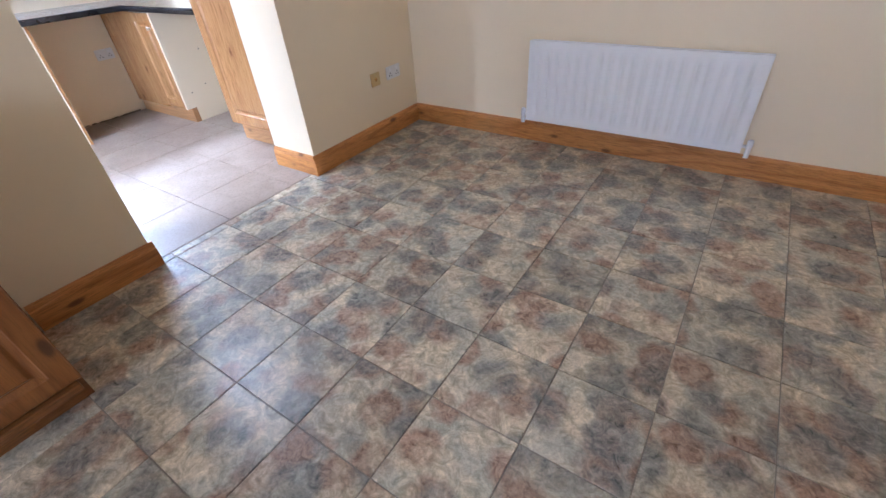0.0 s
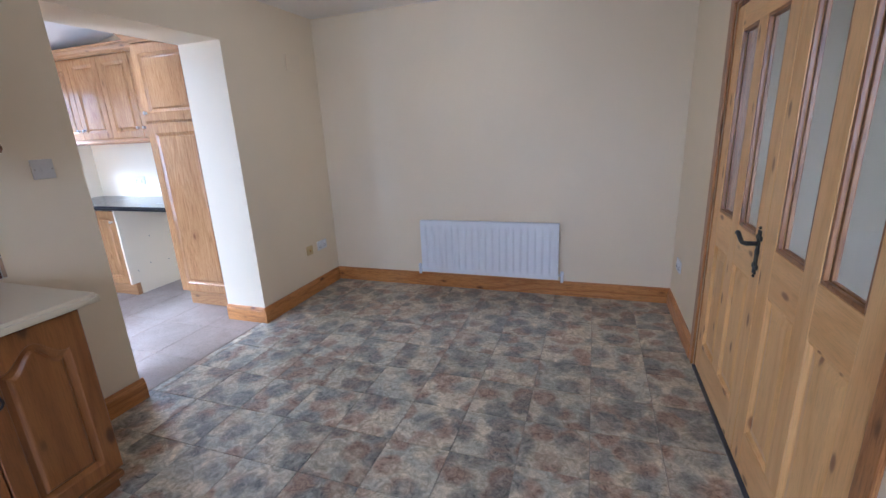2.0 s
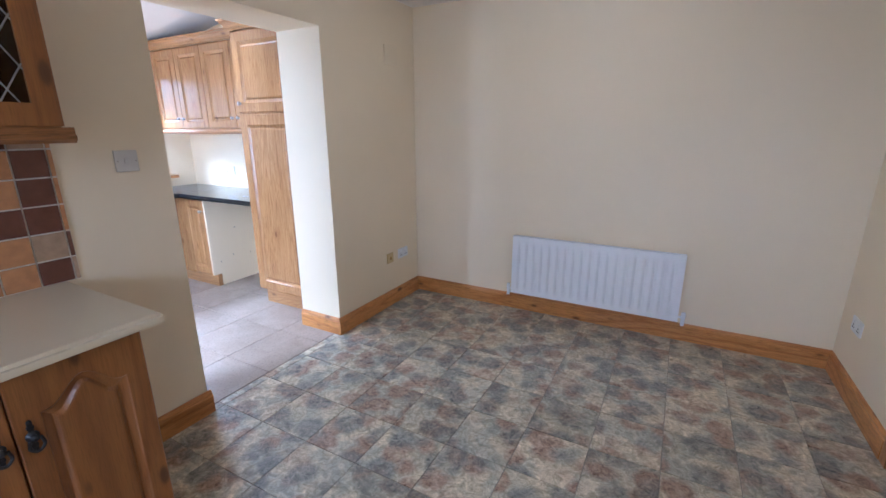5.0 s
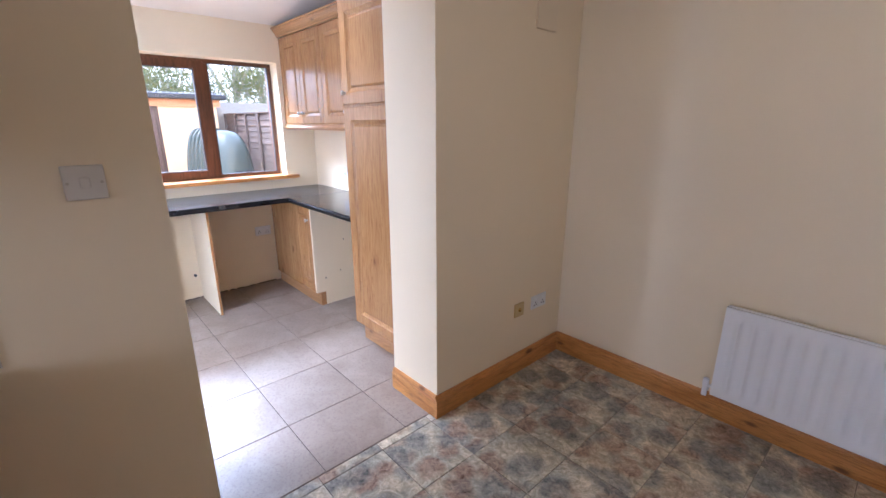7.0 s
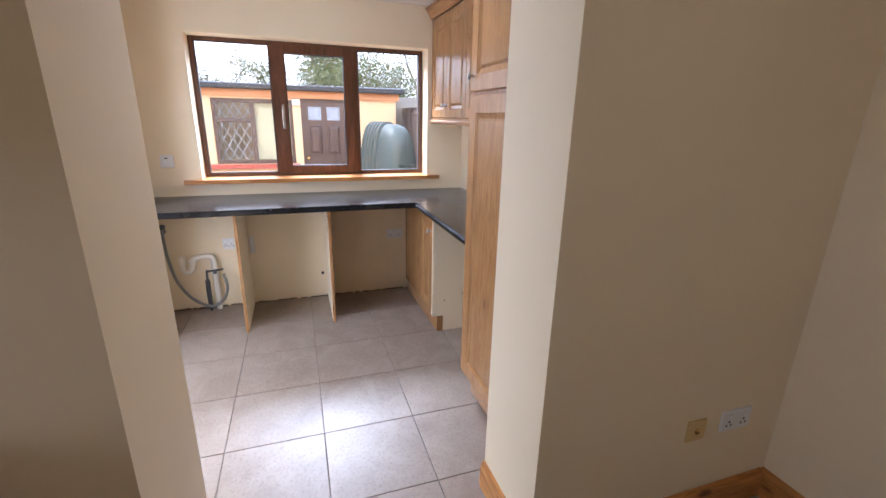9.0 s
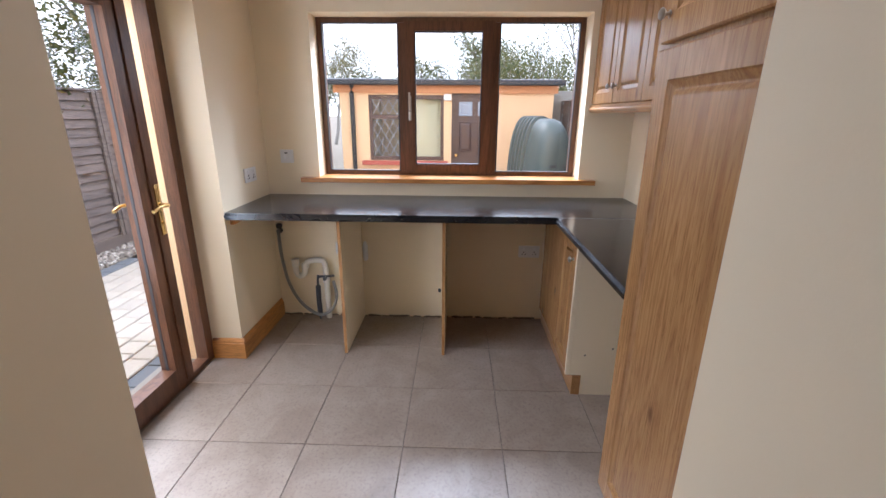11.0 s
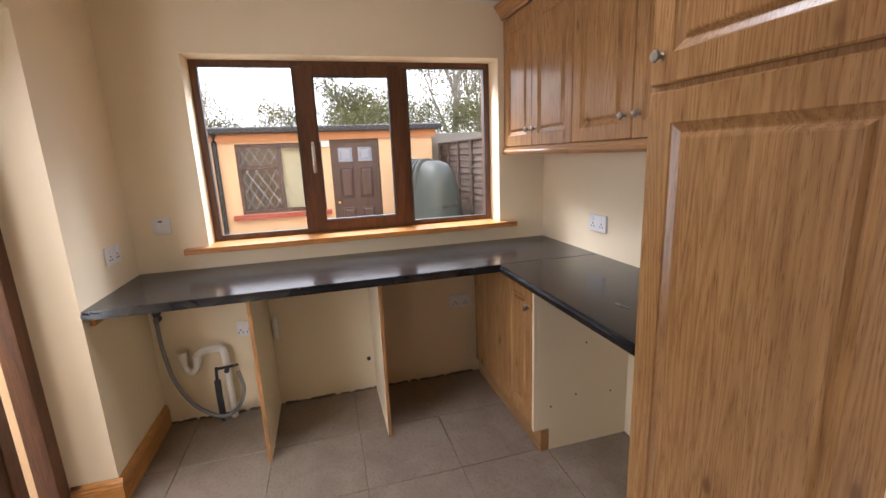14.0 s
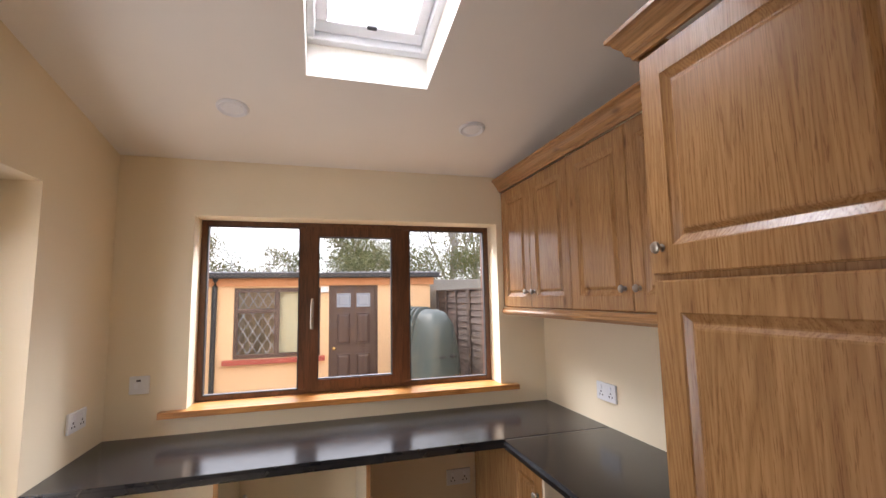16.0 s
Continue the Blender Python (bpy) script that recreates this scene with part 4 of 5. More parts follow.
def drop_handle(parent, x, y, z):
    bm = lathe(bmesh.new(), (x, y, z), (1, 0, 0), [(0, 0.016), (0.004, 0.016), (0.012, 0.009), (0.02, 0.011), (0.026, 0.005)], 14)
    for dz, r in ((0.028, 0.009), (-0.028, 0.009), (0.045, 0.006), (-0.045, 0.006)):
        lathe(bm, (x, y, z + dz), (1, 0, 0), [(0, r), (0.004, r), (0.006, r * 0.5)], 10)
    box(bm, x, x + 0.004, y - 0.006, y + 0.006, z - 0.045, z + 0.045)
    tube(bm, smooth_line([(x + 0.02, y - 0.012, z), (x + 0.022, y - 0.016, z - 0.025), (x + 0.022, y, z - 0.04), (x + 0.022, y + 0.016, z - 0.025), (x + 0.02, y + 0.012, z)]), 0.0045, 8)
    part("drop_handle", bm, BLACK, parent, "black iron drop handle", True)


def pine_base(t, y0, y1, split):
    part("body", one(XW + 0.02, -1.552, y0, y1, 0.12, 0.87), OLDPINE_Z, t)
    part("plinth", one(XW + 0.02, -1.6, y0, y1, 0.0, 0.119), OLDPINE_Y, t)
    for k, (a, b) in enumerate(((y0, split), (split, y1))):
        d = arched_door(t, a, b, 0.13, 0.862, -1.53)
        drop_handle(d, -1.53, split + (0.035 if k else -0.035), 0.67)


pine_base(bu, -0.7, UY - 0.004, -0.355)
part("corner_rail", one(-1.552, -1.515, -0.33, -0.02, 0.095, 0.125, bevel=0.006), OLDPINE_Y, bu, "rounded lower rail")
bu2 = thing("base_cupboard", (-1.85, -1.06, 0), "waxed pine base cupboard with arched panel doors", "cupboard", "dining room units")
pine_base(bu2, -1.41, -0.704, -1.06)
bu3 = thing("base_cupboard", (-1.85, -1.77, 0), "waxed pine base cupboard with arched panel doors", "cupboard", "dining room units")
pine_base(bu3, -2.12, -1.414, -1.77)
bm = one(XW + 0.003, -1.48, -2.14, 0.055, 0.871, 0.91)
es = [e for e in bm.edges if all(v.co.x > -1.5 for v in e.verts) or all(v.co.y > 0 and v.co.z > 0.9 for v in e.verts)]
bmesh.ops.bevel(bm, geom=es, offset=0.012, segments=4, affect="EDGES")
solo("worktop", bm, CREAM_TOP, "cream laminate worktop on pine base cupboards", "worktop", smooth=True)
WU = -1.82
for k, (y0, y1) in enumerate(((-0.52, 0.03), (-1.07, -0.522))):
    wu = thing("wall_cupboard", (-2.0, (y0 + y1) / 2, 1.45), "waxed pine wall cupboard with a leaded glass door", "cupboard", "dining room wall units")
    part("body", boxes((XW + 0.002, WU - 0.022, y0, y0 + 0.018, 1.5, 2.2), (XW + 0.002, WU - 0.022, y1 - 0.018, y1, 1.5, 2.2), (XW + 0.002, WU - 0.022, y0 + 0.018, y1 - 0.018, 1.5, 1.518),
                       (XW + 0.002, WU - 0.022, y0 + 0.018, y1 - 0.018, 2.182, 2.2), (XW + 0.002, XW + 0.01, y0 + 0.018, y1 - 0.018, 1.518, 2.182), (XW + 0.012, WU - 0.05, y0 + 0.018, y1 - 0.018, 1.84, 1.856)), OLDPINE_Z, wu)
    sw = 0.07
    d = part("door", rect_ring("y", WU - 0.021, WU, y0, y1, 1.505, 2.195, sw, sw, 0.07, 0.07, 0.005), OLDPINE_Z, wu)
    part("pane", one(WU - 0.013, WU - 0.009, y0 + sw, y1 - sw, 1.575, 2.125), SMOKED, d, "dark leaded glass")
    bm = bmesh.new()
    ya, yb, za, zb = y0 + sw, y1 - sw, 1.575, 2.125
    for s in (-1, 1):
        for i in range(-8, 14):
            c0 = ya + i * 0.085
            pts = []
            for zz in (za, zb):
                pts.append((c0 + s * (zz - za) * 0.62 + (0 if s > 0 else 0.3), zz))
            (p0, q0), (p1, q1) = pts
            lo = max(0, min(1, ((ya if s > 0 else yb) - p0) / (p1 - p0)))
            hi = max(0, min(1, ((yb if s > 0 else ya) - p0) / (p1 - p0)))
            if hi - lo > 0.03:
                f = lambda t: (WU - 0.007, p0 + (p1 - p0) * t, q0 + (q1 - q0) * t)
                cyl(bm, f(lo), f(hi), 0.0025, n=6)
    part("lead_came", bm, STEEL, d, "diamond lead strips")
    bm = sweep(bmesh.new(), [(0, 0), (0.012, 0), (0.026, 0.012), (0.026, 0.022), (0.018, 0.03), (0.018, 0.05), (0, 0.05)], (WU, y0, 1.452), (WU, y1 + 0.018, 1.452), side=(1, 0, 0))
    box(bm, XW + 0.002, WU, y1 - 0.018, y1 + 0.016, 1.452, 1.499)
    part("pelmet", bm, OLDPINE_Y, wu)

# ---- pine double door in the east wall ----
dt = thing("door_trim", (XR, 0.9, 0), "stained pine architrave round the double door", "door frame", kind="structure")
bm = boxes((XR - 0.016, XR - 0.001, 0.035, 0.103, 0, 2.05), (XR - 0.016, XR - 0.001, 1.707, 1.775, 0, 2.05), (XR - 0.016, XR - 0.001, 0.103, 1.707, 1.987, 2.05), bevel=0.005)
part("architrave", bm, ARCH, dt)
part("lining", boxes((XR, XR + 0.119, 0.106, 0.125, 0, 1.984), (XR, XR + 0.119, 1.685, 1.704, 0, 1.984), (XR, XR + 0.119, 0.125, 1.685, 1.965, 1.984)), ARCH, dt)
solo("door_threshold", one(XR - 0.012, XR + 0.05, 0.126, 1.684, -0.003, 0.012, bevel=0.004), RUBBER, "dark threshold strip under the double door", "threshold", kind="structure")


def pine_leaf(n, y0, y1, lever):
    x0, x1 = XR + 0.002, XR + 0.042
    t = thing("door_%d" % n, (XR + 0.02, (y0 + y1) / 2, 0), "knotty pine glazed double door leaf, closed", "door", kind="structure")
    st, ym = 0.105, (y0 + y1) / 2
    part("stile", one(x0, x1, y0, y0 + st, 0.015, 1.96, bevel=0.003), PINE_Z, t)
    part("stile", one(x0, x1, y1 - st, y1, 0.015, 1.96, bevel=0.003), PINE_Z, t)
    part("muntin", one(x0, x1, ym - 0.05, ym + 0.05, 0.2, 1.85, bevel=0.003), PINE_Z, t)
    for a, b in ((0.015, 0.2), (0.8, 0.98), (1.85, 1.96)):
        for ya, yb in (((y0 + st, y1 - st),) if a != 0.8 else ((y0 + st, ym - 0.05), (ym + 0.05, y1 - st))):
            part("rail", one(x0 + 0.0005, x1 - 0.0005, ya, yb, a, b, bevel=0.002), PINE_RAIL, t)
    for ya, yb in ((y0 + st, ym - 0.05), (ym + 0.05, y1 - st)):
        g = part("pane", one(x0 + 0.018, x0 + 0.022, ya, yb, 0.98, 1.85), GLASS, t)
        g.visible_shadow = False
        for s0, s1 in ((x0 + 0.003, x0 + 0.017), (x0 + 0.023, x1 - 0.003)):
            part("glazing_bead", boxes((s0, s1, ya, ya + 0.014, 0.98, 1.85), (s0, s1, yb - 0.014, yb, 0.98, 1.85), (s0, s1, ya + 0.014, yb - 0.014, 0.98, 0.994), (s0, s1, ya + 0.014, yb - 0.014, 1.836, 1.85), bevel=0.003), BEAD, t)
        w, h = yb - ya, 0.6
        rings = [(0, 0.024, 0), (0, 0.004, 0), (0.008, 0.001, 0), (0.014, 0.012, 0), (0.02, 0.014, 0), (0.055, 0.006, 0)]
        m = Matrix.Translation((x0, yb, 0.2)) @ Matrix.Rotation(-math.pi / 2, 4, "Z")
        part("panel", moved(panel_rings(w, h, rings), m), PINE_Z, t)
    if not lever:
        return
    ly = y0 + 0.05
    for face, out in ((x0, -1), (x1, 1)):
        hb = bmesh.new()
        for dz, r in ((0, 0.02), (0.05, 0.014), (-0.05, 0.014), (0.08, 0.011), (-0.08, 0.011), (0.1, 0.006), (-0.1, 0.006)):
            lathe(hb, (face, ly, 0.93 + dz), (out, 0, 0), [(0, r), (0.005, r), (0.008, r * 0.6)], 12)
        for dy, dz in ((0.02, 0.06), (-0.02, 0.06), (0.02, -0.06), (-0.02, -0.06)):
            lathe(hb, (face, ly + dy, 0.93 + dz), (out, 0, 0), [(0, 0.011), (0.004, 0.011), (0.007, 0.006)], 10)
        box(hb, min(face, face + out * 0.006), max(face, face + out * 0.006), ly - 0.014, ly + 0.014, 0.84, 1.02)
        cyl(hb, (face, ly, 0.965), (face + out * 0.045, ly, 0.965), 0.009)
        tube(hb, smooth_line([(face + out * d, ly + dy, z) for d, dy, z in ((0.042, 0, 0.965), (0.048, 0.03, 0.962), (0.048, 0.07, 0.972), (0.046, 0.105, 0.985), (0.046, 0.12, 0.98))]), 0.009)
        part("lever_handle", hb, BLACK, t, "black iron lever handle with a fleur plate", True)


pine_leaf(2, 0.917, 1.683, 1)
pine_leaf(3, 0.127, 0.913, 0)
# the hall behind it
solo("wall_hall", cut_wall("y", 2.3, 2.42, -1.0, YN, 0, 2.6, []), HALL, "pale grey hall wall", "wall", kind="structure")
# this end wall's window is invented and out of view
solo("wall_hall_end", cut_wall("x", -1.1, -1.0, XR + 0.121, 2.42, 0, 2.6, [(1.3, 2.1, 0.6, 2.1)]), HALL, "pale grey hall wall with an added, unseen window opening", "wall", kind="structure")
solo("ceiling_hall", one(XR + 0.121, 2.42, -1.1, YN, 2.45, 2.55), CEIL, "white hall ceiling", "ceiling", kind="structure")
# fill lamp added to light the closed hall
lamp("hall_window_daylight", "AREA", 1.6, look((1.7, -0.99, 1.4), (1.7, 2, 1.2)), (0.93, 0.96, 1.0), (0.75, 1.4))
dd = thing("hall_panelling", (2.29, 1.0, 0), "grey painted panelling with a capping rail", "wall panelling", kind="structure")
part("backing", one(2.285, 2.299, -0.99, YN - 0.001, 0, 0.95), HALL, dd)
part("cap", one(2.25, 2.299, -0.99, YN - 0.001, 0.951, 0.985, bevel=0.006), HALL, dd)
for i in range(6):
    y = -0.9 + i * 0.6
    m = Matrix.Translation((2.272, y + 0.5, 0.15)) @ Matrix.Rotation(-math.pi / 2, 4, "Z")
    part("panel", moved(panel_rings(0.5, 0.68, [(0, 0.012, 0), (0, 0.002, 0), (0.006, 0, 0), (0.03, 0.002, 0), (0.036, 0.008, 0)]), m), HALL, dd)

# assumed rear window of the dining room, unseen: a frame round the fill lamp's opening
rwn = thing("window_assumed", (-0.5, YS - 0.1, 1.0), "assumed rear window frame, out of view", "window", kind="structure")
part("window_frame", rect_ring("x", YS - 0.15, YS - 0.09, -1.3, 0.3, 1.0, 2.05, 0.05, 0.05, 0.05, 0.05), WHITE, rwn)

# ---- outside ----
GZ = -0.16
bm = bmesh.new()
bmesh.ops.create_grid(bm, x_segments=2, y_segments=2, size=300, matrix=Matrix.Translation((-10, 0, GZ - 0.012)))
solo("ground", bm, GROUND, "sandy bedding and far ground", "ground", kind="structure")


def fence(name, x0, x1, y, inward, panel=1.83, high=1.83):
    """Overlapping board fence; inward is the side that the battens stand on."""
    n = max(1, round((x1 - x0) / panel))
    for k in range(n):
        a = x0 + k * (x1 - x0) / n
        b = x0 + (k + 1) * (x1 - x0) / n
        t = thing(name, ((a + b) / 2, y, GZ), "weathered brown overlap fence panel with battens", "fence panel", name + " panels")
        part("gravel_board", one(a, b, y - 0.018, y + 0.018, GZ - 0.01, GZ + 0.15), FENCE, t)
        rows = 17
        for i in range(rows):
            z = GZ + 0.15 + i * (high - 0.16) / rows
            bb = one(a, b, -0.007, 0.007, 0, 0.125)
            m = Matrix.Translation((0, y + 0.004 * ((i * 7) % 3 - 1), z)) @ Matrix.Rotation(radians(15) * inward, 4, "X")
            part("board", moved(bb, m), FENCE, t)
        for i in range(4):
            x = a + 0.03 + (b - a - 0.06) * i / 3
            part("batten", one(x - 0.022, x + 0.022, y + inward * 0.022 - 0.012, y + inward * 0.022 + 0.012, GZ + 0.13, GZ + high), FENCE, t)
        part("cap", one(a, b, y - 0.03, y + 0.04, GZ + high + 0.001, GZ + high + 0.02), FENCE, t)


fence("fence", -11.0, -1.0, -3.02, 1)
fence("side_fence", -10.4, -4.9, 3.12, -1)

# shed
SX, SY0, SY1 = -10.0, -0.95, 2.86
sh = thing("garden_shed", (-11.5, 1.0, GZ), "orange rendered outbuilding with a low metal roof", "outbuilding")
part("wall", cut_wall("y", SX - 0.2, SX, SY0, SY1, GZ, 1.96, [(-0.44, 0.92, 0.62, 1.77), (1.06, 1.9, GZ, 1.8)]), ORANGE, sh)
part("side_wall", boxes((SX - 3.2, SX - 0.2, SY0, SY0 + 0.2, GZ, 1.96), (SX - 3.2, SX - 0.2, SY1 - 0.2, SY1, GZ, 1.96), (SX - 3.4, SX - 3.2, SY0, SY1, GZ, 1.96)), ORANGE, sh)
part("fascia", one(SX - 0.02, SX + 0.05, SY0 - 0.1, SY1 + 0.06, 1.80, 1.955), paint("peach_fascia", (0.62, 0.28, 0.12), 0.6), sh, "peach painted band under the eave")
bm = bmesh.new()
nn = 160
ra, rb = [], []
for i in range(nn + 1):
    y = SY0 - 0.2 + (SY1 - SY0 + 0.35) * i / nn
    w = 0.018 * math.sin(i * math.pi / 2.0)
    ra.append(bm.verts.new((SX + 0.16, y, 2.02 + w)))
    rb.append(bm.verts.new((SX - 3.5, y, 2.2 + w)))
for i in range(nn):
    bm.faces.new((ra[i], ra[i + 1], rb[i + 1], rb[i]))
bmesh.ops.solidify(bm, geom=bm.faces[:], thickness=0.01)
part("roof", bm, paint("grey_corrugated_metal", (0.3, 0.31, 0.33), 0.5, 0.15), sh)
part("gutter", boxes((SX + 0.1, SX + 0.2, SY0 - 0.2, SY1 + 0.15, 1.925, 2.015), bevel=0.02), GUTTER, sh)
part("downpipe", tube(bmesh.new(), [(SX + 0.15, -0.68, 1.95), (SX + 0.12, -0.7, 1.9), (SX + 0.05, -0.72, 1.8), (SX + 0.05, -0.72, GZ + 0.02)], 0.04, 12), GUTTER, sh, "", True)
wn1 = part("window", boxes((SX - 0.1, SX - 0.04, -0.44, -0.38, 0.62, 1.77), (SX - 0.1, SX - 0.04, 0.86, 0.92, 0.62, 1.77), (SX - 0.1, SX - 0.04, -0.38, 0.86, 0.62, 0.69), (SX - 0.1, SX - 0.04, -0.38, 0.86, 1.7, 1.77),
                           (SX - 0.1, SX - 0.04, 0.18, 0.26, 0.69, 1.7), (SX - 0.1, SX - 0.03, -0.38, 0.18, 1.36, 1.43), bevel=0.004), DARKDOOR, sh)
for ya, yb, za, zb in ((-0.38, 0.18, 0.69, 1.36), (-0.38, 0.18, 1.43, 1.7), (0.26, 0.86, 0.69, 1.7)):
    part("pane", one(SX - 0.08, SX - 0.075, ya, yb, za, zb), GLASS, wn1)
bm = bmesh.new()
for za, zb in ((0.69, 1.36), (1.43, 1.7)):
    for s in (-1, 1):
        for i in range(-14, 22):
            p0 = -0.38 + i * 0.15 + (0 if s > 0 else 0)
            p1 = p0 + s * (zb - za) * 0.6
            lo = (((-0.38 if s > 0 else 0.18) - p0) / (p1 - p0))
            hi = (((0.18 if s > 0 else -0.38) - p0) / (p1 - p0))
            lo, hi = max(0, min(1, lo)), max(0, min(1, hi))
            if hi - lo > 0.03:
                q = lambda t: (SX - 0.068, p0 + (p1 - p0) * t, za + (zb - za) * t)
                cyl(bm, q(lo), q(hi), 0.004, n=5)
part("lead_lattice", bm, WHITE, wn1, "pale diamond lattice")
part("sill", one(SX - 0.05, SX + 0.09, -0.58, 1.0, 0.54, 0.618, bevel=0.01), RED, sh, "red painted window sill")
part("interior_blind", one(SX - 0.19, SX - 0.17, 0.24, 0.98, 0.5, 1.8), paint("pale_curtain", (0.6, 0.55, 0.38), 0.8), sh)
dr = part("door", boxes((SX - 0.1, SX - 0.05, 1.1, 1.86, GZ, 1.76), bevel=0.003), DARKDOOR, sh, "brown six panel door")
part("door_frame", boxes((SX - 0.12, SX - 0.02, 1.06, 1.1, GZ, 1.8), (SX - 0.12, SX - 0.02, 1.86, 1.9, GZ, 1.8), (SX - 0.12, SX - 0.02, 1.1, 1.86, 1.76, 1.8)), DARKDOOR, sh)
for ya, yb in ((1.19, 1.43), (1.53, 1.77)):
    for za, zb, gl in ((1.42, 1.66, True), (0.78, 1.32, False), (0.0, 0.62, False)):
        m = Matrix.Translation((SX - 0.049, ya, za)) @ Matrix.Rotation(math.pi / 2, 4, "Z")
        part("door_panel", moved(panel_rings(yb - ya, zb - za, [(0, 0.004, 0), (0, -0.014, 0), (0.014, -0.018, 0), (0.024, -0.002, 0), (0.06, -0.014, 0)]), m), PANE_SHEEN if gl else DARKDOOR, dr)
part("door_knob", lathe(bmesh.new(), (SX - 0.05, 1.15, 0.72), (1, 0, 0), [(0, 0.02), (0.03, 0.012), (0.045, 0.03), (0.06, 0.015)], 12), BRASS, dr, "", True)
part("wall_lamp", one(SX, SX + 0.09, 0.92, 1.05, 1.68, 1.78, bevel=0.01), PLASTIC, sh, "small white box lamp")

# oil tank
tk = thing("oil_tank", (-8.55, 2.4, GZ), "dark green ribbed plastic oil tank", "oil tank")


def tank_loop(x, s, z1):
    pts = []
    for i in range(33):
        a = math.pi * i / 32
        c, q = math.cos(a), math.sin(a)
        pts.append((x, 2.38 + s * 0.40 * math.copysign(abs(c) ** 0.75, c), 0.28 + (z1 - 0.28) * s * q ** 0.8))
    pts += [(x, 2.38 - s * 0.4, GZ + 0.1), (x, 2.38 + s * 0.4, GZ + 0.1)]
    return pts


bm = bmesh.new()
loops = []
xs = [(-9.2, 0.75), (-9.17, 0.9)]
x = -9.12
for k in range(5):
    xs += [(x, 0.9), (x + 0.02, 1.0), (x + 0.07, 1.0), (x + 0.09, 0.9)]
    x += 0.115
xs += [(-8.52, 0.97), (-8.3, 0.97), (-8.17, 0.95), (-8.08, 0.9), (-8.01, 0.8), (-7.97, 0.62), (-7.955, 0.35)]
for x, s in xs:
    loops.append([bm.verts.new(p) for p in tank_loop(x, s, 1.43)])
for a, b in zip(loops, loops[1:]):
    for i in range(len(a)):
        bm.faces.new((a[i], a[(i + 1) % len(a)], b[(i + 1) % len(a)], b[i]))
bm.faces.new(loops[0])
bm.faces.new(loops[-1][::-1])
TURN_TANK = Matrix.Translation((-8.45, 2.4, 0)) @ Matrix.Rotation(radians(17), 4, "Z") @ Matrix.Diagonal((0.95, 0.74, 1, 1)) @ Matrix.Translation((8.55, -2.38, 0))
part("shell", moved(bm, TURN_TANK), TANK, tk, "", True)
# dark blocks standing proud of the shell, for the shade in its two slots
for ya, yb in ((2.2, 2.33), (2.43, 2.56)):
    part("lifting_slot", moved(one(-7.99, -7.95, ya, yb, 0.75, 0.79, bevel=0.012), TURN_TANK), RUBBER, tk)
part("plinth", one(-9.3, -7.85, 1.95, 2.82, GZ, GZ + 0.1), BLOCK, tk, "concrete block plinth")
solo("block_wall", boxes((-14, -10.45, 2.95, 3.1, GZ, 1.8), bevel=0.01), BLOCK, "grey block garden wall with a brick coping", "garden wall")
solo("neighbour_shed", boxes((-19, -14, 2.2, 6.5, GZ, 2.05), bevel=0.02), BLOCK, "low flat neighbouring outbuilding", "outbuilding")


# trees and shrubs
def tree(at, high, spread, seed, mat, leaves, name="tree", label="tree with thinning autumn leaves", first=0.35, size=0.055):
    rng = random.Random(seed)
    t = thing(name, at, label, name)
    base = Vector(at)
    trunk, tips = bmesh.new(), []

    def limb(p, d, length, r, depth):
        pts = [p]
        for i in range(4):
            d = (d + Vector((rng.uniform(-1, 1), rng.uniform(-1, 1), rng.uniform(-0.3, 0.6))) * 0.16).normalized()
            pts.append(pts[-1] + d * length / 4)
        tube(trunk, pts, r, 6 if depth else 9, r * 0.5)
        if depth >= 2:
            tips.extend(pts[1:])
        if depth < 4:
            for _ in range(rng.randint(2, 4) if depth else 6):
                k = rng.uniform(0.35 if depth == 0 else 0.3, 1)
                q = pts[min(3, int(k * 4))].lerp(pts[min(4, int(k * 4) + 1)], k * 4 % 1)
                nd = (d + Vector((rng.uniform(-1, 1) * spread, rng.uniform(-1, 1) * spread, rng.uniform(-0.2, 0.7)))).normalized()
                limb(q, nd, length * rng.uniform(0.45, 0.68), r * 0.48, depth + 1)

    limb(base, Vector((rng.uniform(-0.08, 0.08), rng.uniform(-0.08, 0.08), 1)), high * 0.55, high * 0.018, 0)
    part("trunk", trunk, BARK, t, "grey trunk and limbs")
    verts, faces = [], []
    for _ in range(leaves):
        p = rng.choice(tips) + Vector((rng.gauss(0, 0.36), rng.gauss(0, 0.36), rng.gauss(0, 0.24))) * (high / 5)
        u = Vector((rng.gauss(0, 1), rng.gauss(0, 1), rng.gauss(0, 1))).normalized()
        w = u.orthogonal().normalized()
        s = size * rng.uniform(0.6, 1.3)
        k = len(verts)
        verts += [p - u * s, p + w * s * 0.5, p + u * s, p - w * s * 0.5]
        faces.append((k, k + 1, k + 2, k + 3))
    me = bpy.data.meshes.new("crown")
    me.from_pydata([v - base for v in verts], [], faces)
    me.materials.append(mat)
    ob = new("crown", me)
    ob.parent = t
    return t


